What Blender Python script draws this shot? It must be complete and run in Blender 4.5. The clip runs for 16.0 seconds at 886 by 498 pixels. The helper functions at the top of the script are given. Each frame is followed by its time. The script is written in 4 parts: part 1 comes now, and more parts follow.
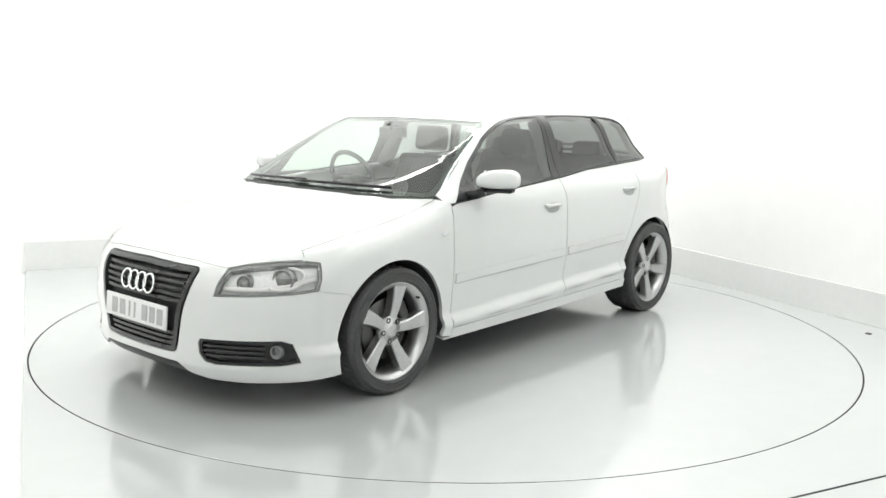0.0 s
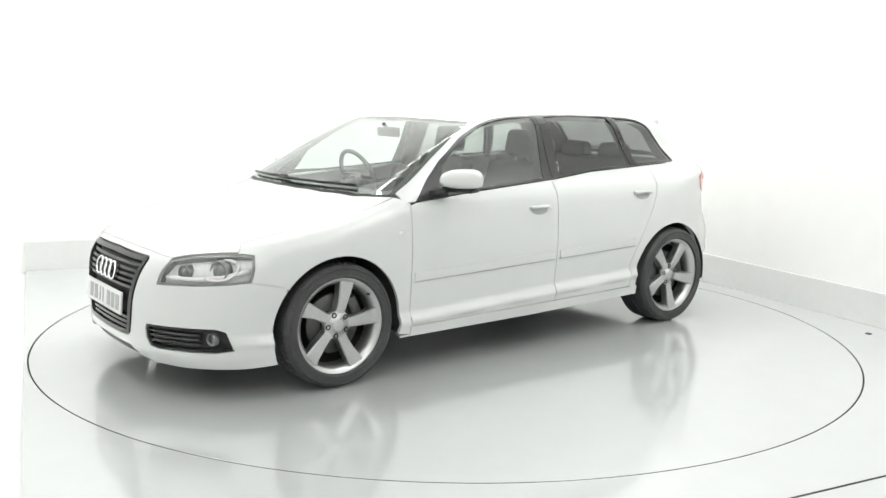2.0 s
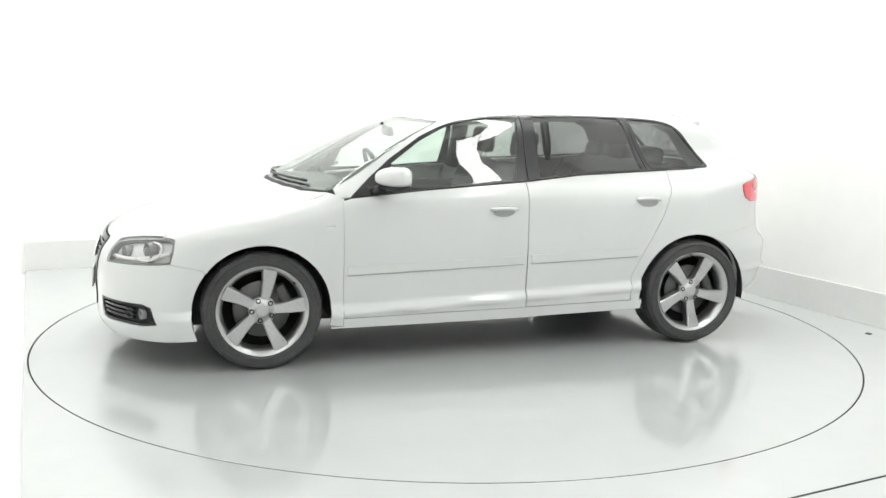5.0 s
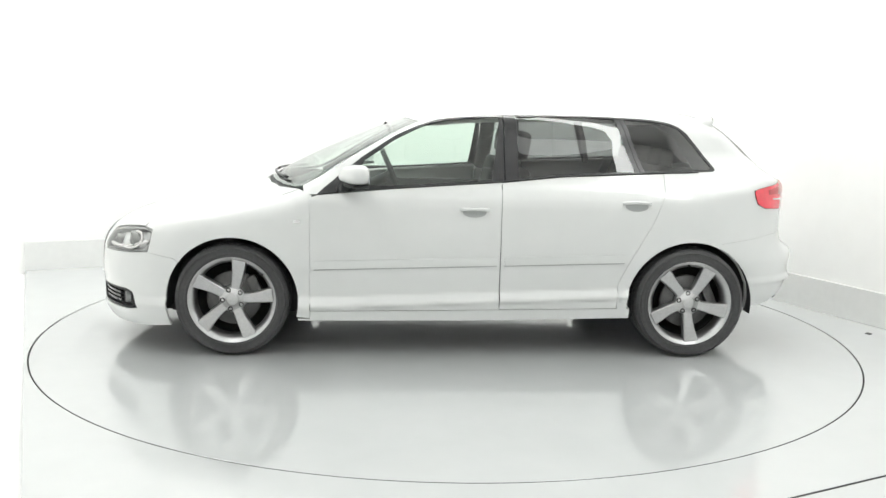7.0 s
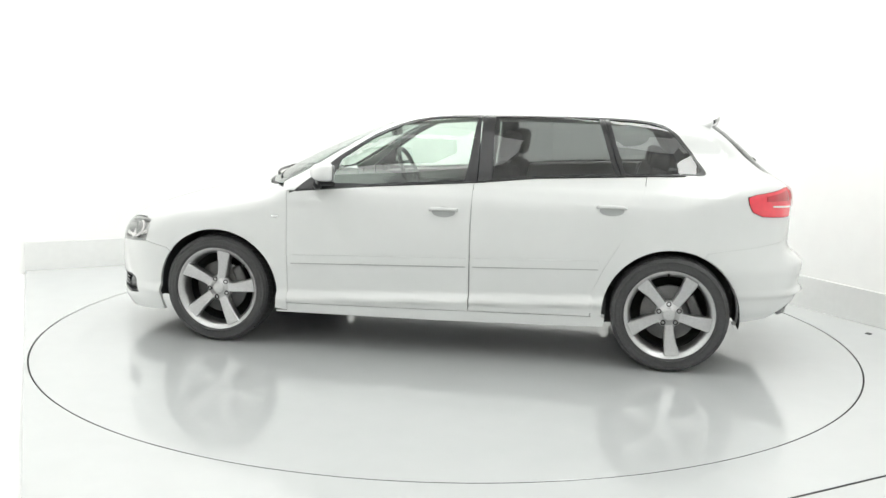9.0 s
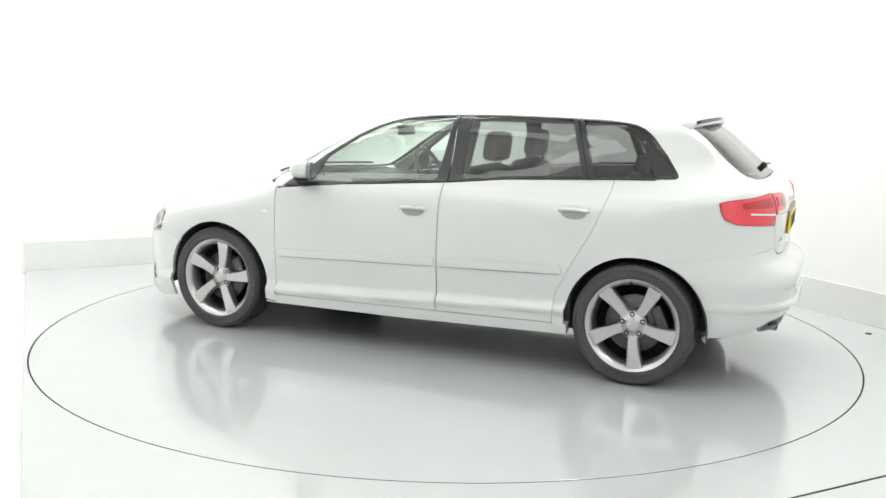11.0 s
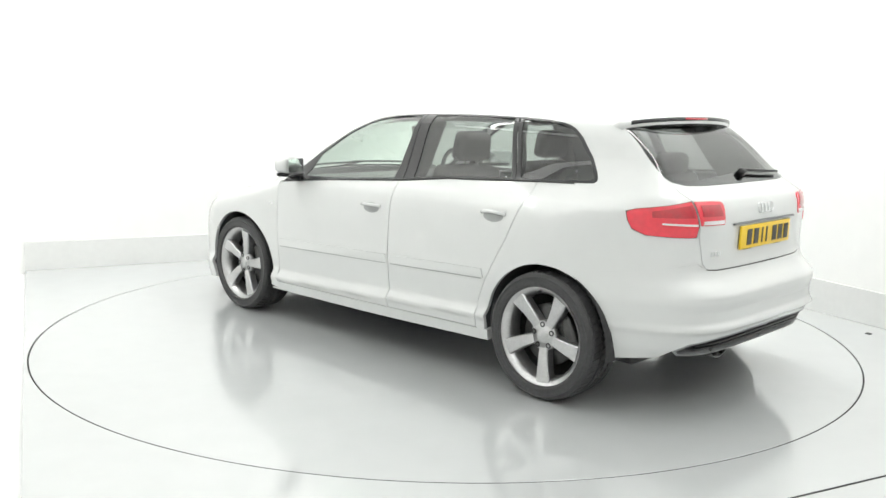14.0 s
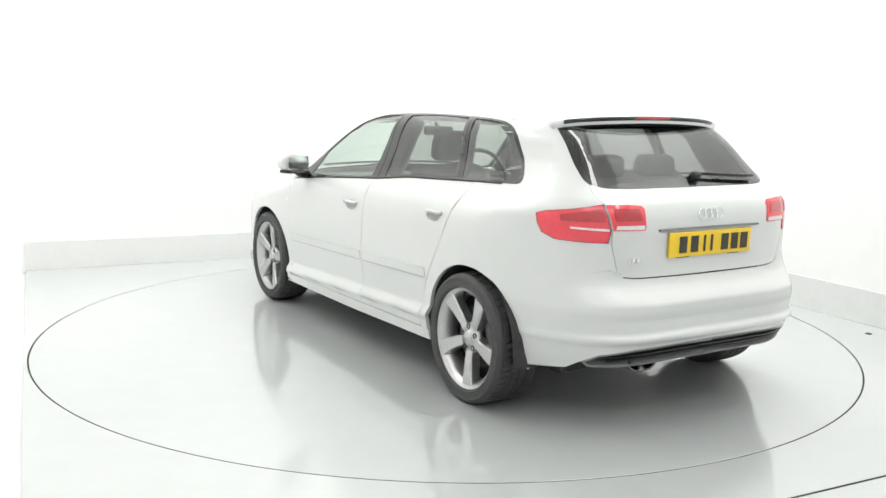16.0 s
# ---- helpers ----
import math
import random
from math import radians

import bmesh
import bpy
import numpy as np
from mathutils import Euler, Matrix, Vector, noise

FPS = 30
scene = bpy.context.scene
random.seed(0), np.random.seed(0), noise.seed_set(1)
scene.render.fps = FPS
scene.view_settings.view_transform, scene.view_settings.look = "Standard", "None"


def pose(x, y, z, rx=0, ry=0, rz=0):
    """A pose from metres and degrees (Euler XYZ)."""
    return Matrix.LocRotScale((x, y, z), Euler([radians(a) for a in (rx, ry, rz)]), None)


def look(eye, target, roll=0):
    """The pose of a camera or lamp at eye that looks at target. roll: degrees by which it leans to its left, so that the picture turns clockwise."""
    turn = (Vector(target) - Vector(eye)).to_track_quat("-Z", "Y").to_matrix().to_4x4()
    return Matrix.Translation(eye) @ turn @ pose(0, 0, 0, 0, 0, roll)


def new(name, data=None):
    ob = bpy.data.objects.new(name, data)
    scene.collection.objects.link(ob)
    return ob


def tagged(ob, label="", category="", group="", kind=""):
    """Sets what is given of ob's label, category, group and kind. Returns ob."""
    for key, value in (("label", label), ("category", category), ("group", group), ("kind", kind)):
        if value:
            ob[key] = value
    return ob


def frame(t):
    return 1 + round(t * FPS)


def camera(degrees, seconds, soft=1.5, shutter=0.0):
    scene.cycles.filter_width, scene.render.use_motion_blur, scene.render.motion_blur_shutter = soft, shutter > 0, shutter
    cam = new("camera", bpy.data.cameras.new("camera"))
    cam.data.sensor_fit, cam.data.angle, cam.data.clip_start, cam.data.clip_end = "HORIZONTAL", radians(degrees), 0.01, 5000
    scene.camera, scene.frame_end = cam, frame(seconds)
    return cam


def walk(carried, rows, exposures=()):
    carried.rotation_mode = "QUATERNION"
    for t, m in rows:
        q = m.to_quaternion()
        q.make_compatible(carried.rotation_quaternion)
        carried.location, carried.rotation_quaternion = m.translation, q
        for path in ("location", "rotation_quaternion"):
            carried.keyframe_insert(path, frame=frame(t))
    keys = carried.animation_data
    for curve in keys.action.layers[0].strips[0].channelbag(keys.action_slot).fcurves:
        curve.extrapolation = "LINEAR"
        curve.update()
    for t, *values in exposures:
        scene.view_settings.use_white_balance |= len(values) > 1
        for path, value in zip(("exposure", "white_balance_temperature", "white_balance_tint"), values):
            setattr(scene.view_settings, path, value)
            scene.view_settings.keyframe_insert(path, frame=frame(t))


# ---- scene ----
from mathutils import geometry

# ---- camera: it stands still on a stand before the turntable ----
cam = camera(52.18, 16.0)
EYE = Vector((0.0, -5.690, 1.4157))
YAW, PITCH, ROLL = -0.00512, 0.1600, 1.256
AIM = EYE + Vector((math.sin(YAW) * math.cos(PITCH), math.cos(YAW) * math.cos(PITCH), -math.sin(PITCH)))
walk(cam, [(0.0, look(EYE, AIM, ROLL)), (16.0, look(EYE, AIM, ROLL))])

# ---- light: a closed white studio under unseen soft boxes and added fill lamps ----
world = bpy.data.worlds.new("studio_world")
world.use_nodes = True
world.node_tree.nodes["Background"].inputs[0].default_value = (0.9, 0.95, 1.0, 1)
world.node_tree.nodes["Background"].inputs[1].default_value = 0.05
scene.world = world
scene.view_settings.exposure = -2.30
CEILING_Z = 5.0


def add_unseen_lamp(x, y, size_x, size_y, watts, turn=0.0, tilt=0.0):
    data = bpy.data.lights.new("unseen_lamp", "AREA")
    data.shape, data.size, data.size_y, data.energy = "RECTANGLE", size_x, size_y, watts
    data.color = (0.985, 1.0, 0.975)
    ob = new("unseen_lamp", data)
    ob.matrix_world = pose(x, y, CEILING_Z - 0.25, 0, 0, turn) @ pose(0, 0, 0, tilt)
    return ob


# two rows over the turntable, added washers tilted to whiten walls, added front fill
UNSEEN_LAMPS = [(-1.7, -1.6, 1.3, 5.5, 50, 0, 0), (1.7, -1.6, 1.3, 5.5, 26, 0, 0),
              (-1.31, 0.89, 6.4, 0.5, 780, 27.8, 44), (1.72, -0.81, 8.5, 0.7, 900, -64.5, 46), (-2.1, -3.5, 8.0, 1.7, 370, 117.8, 25), (0.9, -6.6, 6.5, 2.8, 480, 198, -15)]
for lamp in UNSEEN_LAMPS:
    add_unseen_lamp(*lamp)


# ---- materials ----
def material(name, color, rough=0.5, metal=0.0, coat=0.0, spec=0.5, grain=0.0, grain_scale=40.0, spots=0.0, bump=0.0, bump_scale=200.0, rough_var=0.0):
    """A principled material with colour variation at two scales, a roughness variation and fine relief."""
    m = bpy.data.materials.new(name)
    m.use_nodes = True
    nt = m.node_tree
    b = nt.nodes["Principled BSDF"]
    b.inputs["Base Color"].default_value = (*color, 1)
    b.inputs["Roughness"].default_value = rough
    b.inputs["Metallic"].default_value = metal
    b.inputs["Coat Weight"].default_value = coat
    b.inputs["Coat Roughness"].default_value = 0.04
    b.inputs["Specular IOR Level"].default_value = spec
    if grain or spots or bump or rough_var:
        tc = nt.nodes.new("ShaderNodeTexCoord")
        n1, n2 = nt.nodes.new("ShaderNodeTexNoise"), nt.nodes.new("ShaderNodeTexNoise")
        n1.inputs["Scale"].default_value, n1.inputs["Detail"].default_value = grain_scale, 5
        n2.inputs["Scale"].default_value, n2.inputs["Detail"].default_value = grain_scale / 14, 4
        for n in (n1, n2):
            nt.links.new(tc.outputs["Object"], n.inputs["Vector"])
        prev = None
        for n, amount in ((n1, grain), (n2, spots)):
            if not amount:
                continue
            mix = nt.nodes.new("ShaderNodeMix")
            mix.data_type, mix.blend_type = "RGBA", "MULTIPLY"
            ramp = nt.nodes.new("ShaderNodeMapRange")
            ramp.inputs["From Min"].default_value, ramp.inputs["From Max"].default_value = 0.3, 0.7
            ramp.inputs["To Min"].default_value, ramp.inputs["To Max"].default_value = 1 - amount, 1.0
            nt.links.new(n.outputs["Fac"], ramp.inputs["Value"])
            mix.inputs[0].default_value = 1.0
            if prev is None:
                mix.inputs[6].default_value = (*color, 1)
            else:
                nt.links.new(prev, mix.inputs[6])
            nt.links.new(ramp.outputs[0], mix.inputs[7])
            prev = mix.outputs[2]
        if prev is not None:
            nt.links.new(prev, b.inputs["Base Color"])
        if rough_var:
            rr = nt.nodes.new("ShaderNodeMapRange")
            rr.inputs["From Min"].default_value, rr.inputs["From Max"].default_value = 0.3, 0.7
            rr.inputs["To Min"].default_value, rr.inputs["To Max"].default_value = max(0.0, rough - rough_var), rough + rough_var
            nt.links.new(n2.outputs["Fac"], rr.inputs["Value"])
            nt.links.new(rr.outputs[0], b.inputs["Roughness"])
        if bump:
            n3, bp = nt.nodes.new("ShaderNodeTexNoise"), nt.nodes.new("ShaderNodeBump")
            n3.inputs["Scale"].default_value, n3.inputs["Detail"].default_value = bump_scale, 3
            bp.inputs["Strength"].default_value, bp.inputs["Distance"].default_value = bump, 0.002
            nt.links.new(tc.outputs["Object"], n3.inputs["Vector"])
            nt.links.new(n3.outputs["Fac"], bp.inputs["Height"])
            nt.links.new(bp.outputs[0], b.inputs["Normal"])
    return m


def glass_material(name, tint, rough=0.0, shine_least=0.08):
    """A pane: clear tinted transmission under a mirror coat that grows towards grazing angles."""
    m = bpy.data.materials.new(name)
    m.use_nodes = True
    nt = m.node_tree
    nt.nodes.remove(nt.nodes["Principled BSDF"])
    clear, shine = nt.nodes.new("ShaderNodeBsdfTransparent"), nt.nodes.new("ShaderNodeBsdfGlossy")
    mix, lw = nt.nodes.new("ShaderNodeMixShader"), nt.nodes.new("ShaderNodeLayerWeight")
    power, amount = nt.nodes.new("ShaderNodeMath"), nt.nodes.new("ShaderNodeMath")
    lw.inputs["Blend"].default_value = 0.5
    power.operation, power.inputs[1].default_value = "POWER", 4.0
    amount.operation, amount.inputs[1].default_value, amount.inputs[2].default_value = "MULTIPLY_ADD", 1 - shine_least, shine_least
    clear.inputs[0].default_value = (*tint, 1)
    shine.inputs["Roughness"].default_value = rough
    nt.links.new(lw.outputs["Facing"], power.inputs[0])
    nt.links.new(power.outputs[0], amount.inputs[0])
    nt.links.new(amount.outputs[0], mix.inputs[0])
    nt.links.new(clear.outputs[0], mix.inputs[1])
    nt.links.new(shine.outputs[0], mix.inputs[2])
    nt.links.new(mix.outputs[0], nt.nodes["Material Output"].inputs["Surface"])
    return m


M_WALL = material("white_wall_paint", (0.90, 0.90, 0.89), 0.7, grain=0.02, grain_scale=8, spots=0.03, bump=0.1, bump_scale=90)
M_WHITEFLOOR = material("white_blank_floor", (0.88, 0.88, 0.875), 0.55, grain=0.03, spots=0.02)
M_PLINTH = material("off_white_board", (0.78, 0.785, 0.775), 0.5, grain=0.03, grain_scale=20, spots=0.05)
M_PAINT = material("white_car_paint", (0.665, 0.675, 0.67), 0.32, coat=1.0, grain=0.015, grain_scale=12, spots=0.012)
M_BLACK = material("black_trim", (0.032, 0.032, 0.034), 0.3, spec=0.25, grain=0.2, spots=0.2, bump=0.05)
M_GLOSSBLACK = material("gloss_black_trim", (0.026, 0.026, 0.028), 0.2, spec=0.5, grain=0.1)
M_PLASTIC = material("matt_black_plastic", (0.03, 0.03, 0.032), 0.6, grain=0.3, grain_scale=120, spots=0.2, bump=0.25, bump_scale=500)
M_RUBBER = material("tyre_rubber", (0.06, 0.06, 0.062), 0.62, grain=0.25, grain_scale=60, spots=0.25, bump=0.15, bump_scale=300, rough_var=0.08)
M_UNDER = material("underbody_grey", (0.06, 0.06, 0.062), 0.8, grain=0.3, spots=0.3, bump=0.3)
M_GLASS = glass_material("clear_glass", (0.83, 0.92, 0.86), 0.0, 0.12)
M_LENS = glass_material("clear_lamp_cover", (0.97, 0.97, 0.97), 0.0, 0.03)
M_TINT = glass_material("privacy_glass", (0.43, 0.445, 0.44), 0.0, 0.085)
# ---- the car's skin: one smooth field, negative inside; x forward, y to its left, z up ----
def curve(*pts):
    """A smooth monotone curve through points (a, b)."""
    xs = np.array([p[0] for p in pts], float)
    ys = np.array([p[1] for p in pts], float)
    h, d = np.diff(xs), np.diff(ys) / np.diff(xs)
    m = np.zeros(len(xs))
    m[0], m[-1] = d[0], d[-1]
    for i in range(1, len(xs) - 1):
        if d[i - 1] * d[i] > 0:
            w1, w2 = 2 * h[i] + h[i - 1], h[i] + 2 * h[i - 1]
            m[i] = (w1 + w2) / (w1 / d[i - 1] + w2 / d[i])

    def at(x):
        x = np.clip(np.asarray(x, float), xs[0], xs[-1])
        i = np.clip(np.searchsorted(xs, x) - 1, 0, len(xs) - 2)
        t = (x - xs[i]) / h[i]
        t2, t3 = t * t, t * t * t
        return (2 * t3 - 3 * t2 + 1) * ys[i] + (t3 - 2 * t2 + t) * h[i] * m[i] + (3 * t2 - 2 * t3) * ys[i + 1] + (t3 - t2) * h[i] * m[i + 1]
    return at


ROOF = curve((-2.3, 1.26), (-1.9, 1.335), (-1.655, 1.362), (-1.44, 1.377), (-1.14, 1.391), (-0.84, 1.40), (-0.55, 1.404), (-0.26, 1.398), (0.03, 1.378), (0.247, 1.346),
             (0.40, 1.303), (0.675, 1.195), (0.889, 1.098), (1.05, 1.015), (1.17, 0.945), (1.23, 0.915), (1.30, 0.897), (1.46, 0.869), (1.71, 0.817), (1.92, 0.752), (2.05, 0.703), (2.3, 0.58))
CROWN = curve((-2.2, 0.10), (-0.3, 0.11), (0.3, 0.06), (0.9, 0.03), (1.3, 0.05), (2.2, 0.10))
BOW = curve((-2.2, -0.05), (-0.3, 0.0), (0.3, 0.18), (0.9, 0.36), (1.2, 0.36), (1.6, 0.18), (2.2, 0.10))
SIDE = curve((0.12, 0.845), (0.20, 0.860), (0.265, 0.872), (0.294, 0.876), (0.306, 0.885), (0.320, 0.886), (0.334, 0.879), (0.368, 0.860), (0.384, 0.861), (0.50, 0.872), (0.62, 0.878), (0.75, 0.873), (0.84, 0.866), (0.895, 0.854), (0.94, 0.832), (0.985, 0.795), (1.03, 0.766),
             (1.10, 0.735), (1.20, 0.697), (1.30, 0.660), (1.36, 0.630), (1.45, 0.55))
TAPER = curve((-2.2, 0.88), (-1.9, 0.945), (-1.6, 0.975), (-1.29, 0.992), (-0.9, 0.990), (0.0, 0.995), (0.9, 0.995), (1.29, 1.008), (1.5, 1.0), (1.72, 0.975), (1.9, 0.93), (2.2, 0.80))
CABIN = curve((-2.1, -0.17), (-1.456, -0.095), (-1.1, -0.035), (-0.7, -0.008), (-0.3, 0.0), (0.3, 0.0), (0.9, 0.0), (2.0, 0.0))
NOSE = curve((0.12, 2.08), (0.18, 2.135), (0.22, 2.150), (0.30, 2.150), (0.42, 2.155), (0.52, 2.148), (0.60, 2.132), (0.66, 2.110), (0.72, 2.07), (0.80, 1.98))
TAIL = curve((0.16, 1.85), (0.24, 1.93), (0.29, 1.970), (0.33, 2.000), (0.385, 2.022), (0.410, 2.034), (0.420, 2.056), (0.430, 2.059), (0.456, 2.038), (0.50, 2.037), (0.545, 2.049), (0.578, 2.050), (0.603, 2.034), (0.628, 2.000), (0.65, 1.974), (0.70, 1.960), (0.80, 1.963), (0.88, 1.966),
             (0.95, 1.962), (1.0, 1.942), (1.04, 1.880), (1.07, 1.83), (1.20, 1.685), (1.31, 1.555), (1.40, 1.44), (1.5, 1.30))

# the same, where the bumper runs smoothly into the quarter panels
TAIL_SIDE = curve((0.16, 1.85), (0.24, 1.93), (0.29, 1.972), (0.33, 2.004), (0.410, 2.036), (0.425, 2.054), (0.46, 2.046), (0.545, 2.050), (0.60, 2.032), (0.66, 2.006), (0.74, 1.983), (0.82, 1.970), (0.88, 1.966),
                  (0.95, 1.962), (1.0, 1.942), (1.04, 1.880), (1.07, 1.83), (1.20, 1.685), (1.31, 1.555), (1.40, 1.44), (1.5, 1.30))


def smax(a, b, k):
    h = np.clip(0.5 + 0.5 * (a - b) / k, 0, 1)
    return b + (a - b) * h + k * h * (1 - h)


def field(x, y, z):
    y = np.sqrt(np.asarray(y) ** 2 + 1e-8)
    up = np.clip((z - 0.93) / 0.25, 0, 1)
    low = z + 0.04 * np.clip(x, -0.9, 0.9) * np.clip((0.5 - z) / 0.12, 0, 1)
    side = y - SIDE(low) * TAPER(x) - CABIN(x) * up * up * (3 - 2 * up)
    yc = np.minimum(y, 0.95)
    top = z - (ROOF(x + BOW(x) * yc * yc) - CROWN(x) * yc * yc)
    ridge = 0.80 - 0.188 * x
    on_hood = np.clip((x - 1.05) / 0.25, 0, 1) * np.clip((1.95 - x) / 0.25, 0, 1)
    top = top + on_hood * 0.007 * np.clip((y - ridge) / 0.035, 0, 1)
    front = x - (NOSE(z) - 0.62 * yc ** 3)
    w = np.clip((y - 0.50) / 0.22, 0, 1)
    w = w * w * (3 - 2 * w)
    rear = -x - (TAIL(z) * (1 - w) + TAIL_SIDE(z) * w - 1.45 * yc ** 6 - 0.03 * yc * yc)
    f = smax(side, top * 0.9, 0.085)
    f = smax(f, front * 0.9, 0.09)
    return smax(f, rear * 0.85, 0.07)


def normal_at(p):
    p, e = np.asarray(p, float), 2e-3
    g = np.stack([field(p[:, 0] + e, p[:, 1], p[:, 2]) - field(p[:, 0] - e, p[:, 1], p[:, 2]),
                  field(p[:, 0], p[:, 1] + e, p[:, 2]) - field(p[:, 0], p[:, 1] - e, p[:, 2]),
                  field(p[:, 0], p[:, 1], p[:, 2] + e) - field(p[:, 0], p[:, 1], p[:, 2] - e)], -1)
    return g / np.linalg.norm(g, axis=1, keepdims=True)


def shoot(origin, way, far=2.6):
    """Where rays from inside the car leave its skin."""
    o, w = np.broadcast_arrays(np.asarray(origin, float), np.asarray(way, float))
    lo, hi = np.zeros(len(o)), np.full(len(o), far)
    for _ in range(40):
        mid = (lo + hi) / 2
        q = o + mid[:, None] * w
        inside = field(q[:, 0], q[:, 1], q[:, 2]) < 0
        lo, hi = np.where(inside, mid, lo), np.where(inside, hi, mid)
    return o + lo[:, None] * w


# Four ways to lay the skin out flat: section, side, nose and tail.
class Section:
    def flat(p):
        return np.stack([p[:, 0], -np.arctan2(p[:, 2] - 0.45, p[:, 1]) * 0.8], -1)

    def skin(q):
        a = -q[:, 1] / 0.8
        return shoot(np.stack([q[:, 0], 0 * a, 0 * a + 0.45], -1), np.stack([0 * a, np.cos(a), np.sin(a)], -1))


class Side:
    def flat(p):
        return p[:, [0, 2]].copy()

    def skin(q):
        n = len(q)
        return shoot(np.stack([q[:, 0], np.zeros(n), q[:, 1]], -1), np.tile([0.0, 1.0, 0.0], (n, 1)))


class Nose:
    def flat(p):
        return np.stack([np.arctan2(p[:, 1], p[:, 0] - 1.1) * 0.85, p[:, 2]], -1)

    def skin(q):
        a = q[:, 0] / 0.85
        return shoot(np.stack([0 * a + 1.1, 0 * a, q[:, 1]], -1), np.stack([np.cos(a), np.sin(a), 0 * a], -1))


class Tail:
    def flat(p):
        return np.stack([np.arctan2(p[:, 1], -0.7 - p[:, 0]) * 0.85, p[:, 2]], -1)

    def skin(q):
        a = q[:, 0] / 0.85
        return shoot(np.stack([0 * a - 0.7, 0 * a, q[:, 1]], -1), np.stack([-np.cos(a), np.sin(a), 0 * a], -1))


def on_side(*xz):
    a = np.array(xz, float)
    return Side.skin(a)


def on_top(*xy):
    a = np.array(xy, float)
    return shoot(np.stack([a[:, 0], a[:, 1], 0 * a[:, 0] + 0.45], -1), np.tile([0.0, 0.0, 1.0], (len(a), 1)))


def on_nose(*yz):
    a = np.array(yz, float)
    return shoot(np.stack([0 * a[:, 0] + 0.9, a[:, 0], a[:, 1]], -1), np.tile([1.0, 0.0, 0.0], (len(a), 1)))


def on_tail(*yz):
    a = np.array(yz, float)
    return shoot(np.stack([0 * a[:, 0] - 0.9, a[:, 0], a[:, 1]], -1), np.tile([-1.0, 0.0, 0.0], (len(a), 1)))
# ---- mesh helpers ----
def part(name, bm, mat, parent=None, label="", smooth=True):
    me = bpy.data.meshes.new(name)
    bmesh.ops.recalc_face_normals(bm, faces=bm.faces)
    bm.to_mesh(me)
    bm.free()
    for poly in me.polygons:
        poly.use_smooth = smooth
    me.materials.append(mat)
    ob = new(name, me)
    ob.parent = parent
    return tagged(ob, label)


def bevel(bm, width, segments=2, angle=30):
    edges = [e for e in bm.edges if len(e.link_faces) == 2 and e.calc_face_angle(0) > radians(angle)]
    if edges:
        bmesh.ops.bevel(bm, geom=edges, offset=width, segments=segments, affect="EDGES", profile=0.6, clamp_overlap=True)
    return bm


def box(size, at=(0, 0, 0), turn=(0, 0, 0), round_by=0.0, segments=2, bm=None):
    b = bmesh.new()
    bmesh.ops.create_cube(b, size=1.0)
    bmesh.ops.scale(b, vec=size, verts=b.verts)
    if round_by:
        bevel(b, round_by, segments)
    bmesh.ops.transform(b, matrix=pose(*at, *turn), verts=b.verts)
    return merge(bm, b)


def merge(into, b):
    if into is None:
        return b
    me = bpy.data.meshes.new("joined")
    b.to_mesh(me)
    b.free()
    into.from_mesh(me)
    bpy.data.meshes.remove(me)
    return into


def prism(outline, depth, axis="y"):
    """A flat outline of (a, b) pushed out by depth, from 0; axis names the way of the push."""
    b = bmesh.new()
    put = {"y": lambda a, c, d: (a, d, c), "z": lambda a, c, d: (a, c, d), "x": lambda a, c, d: (d, a, c)}[axis]
    low = [b.verts.new(put(p[0], p[1], 0)) for p in outline]
    high = [b.verts.new(put(p[0], p[1], depth)) for p in outline]
    b.faces.new(low)
    b.faces.new(high[::-1])
    n = len(outline)
    for i in range(n):
        b.faces.new((low[i], high[i], high[(i + 1) % n], low[(i + 1) % n]))
    return b


def lathe(profile, steps=64, bm=None, closed=False):
    """Spins a profile of (radius, y) round the y axis."""
    b = bmesh.new()
    rings = []
    for r, y in profile:
        rings.append([b.verts.new((r * math.cos(2 * math.pi * i / steps), y, r * math.sin(2 * math.pi * i / steps))) for i in range(steps)])
    pairs = list(zip(rings, rings[1:])) + ([(rings[-1], rings[0])] if closed else [])
    for a, c in pairs:
        for i in range(steps):
            j = (i + 1) % steps
            b.faces.new((a[i], a[j], c[j], c[i]))
    return merge(bm, b)


def tube(points, radius, steps=8, bm=None, closed=False):
    """A round bar along points."""
    b = bmesh.new()
    pts = [Vector(p) for p in points]
    rings = []
    n = len(pts)
    for i, p in enumerate(pts):
        ahead = pts[(i + 1) % n] if closed or i < n - 1 else p
        back = pts[i - 1] if closed or i > 0 else p
        way = (ahead - back).normalized()
        u = way.cross(Vector((0.13, 0.21, 1))).normalized()
        v = way.cross(u)
        rings.append([b.verts.new(p + radius * (math.cos(2 * math.pi * k / steps) * u + math.sin(2 * math.pi * k / steps) * v)) for k in range(steps)])
    for i in range(n if closed else n - 1):
        a, c = rings[i], rings[(i + 1) % n]
        for k in range(steps):
            b.faces.new((a[k], a[(k + 1) % steps], c[(k + 1) % steps], c[k]))
    if not closed:
        b.faces.new(rings[0][::-1])
        b.faces.new(rings[-1])
    return merge(bm, b)


def inside(poly, pts):
    x, y = pts[:, 0], pts[:, 1]
    c = np.zeros(len(pts), bool)
    for (x0, y0), (x1, y1) in zip(poly, np.roll(poly, -1, 0)):
        hit = ((y0 > y) != (y1 > y)) & (x < (x1 - x0) * (y - y0) / (y1 - y0 + 1e-12) + x0)
        c ^= hit
    return c


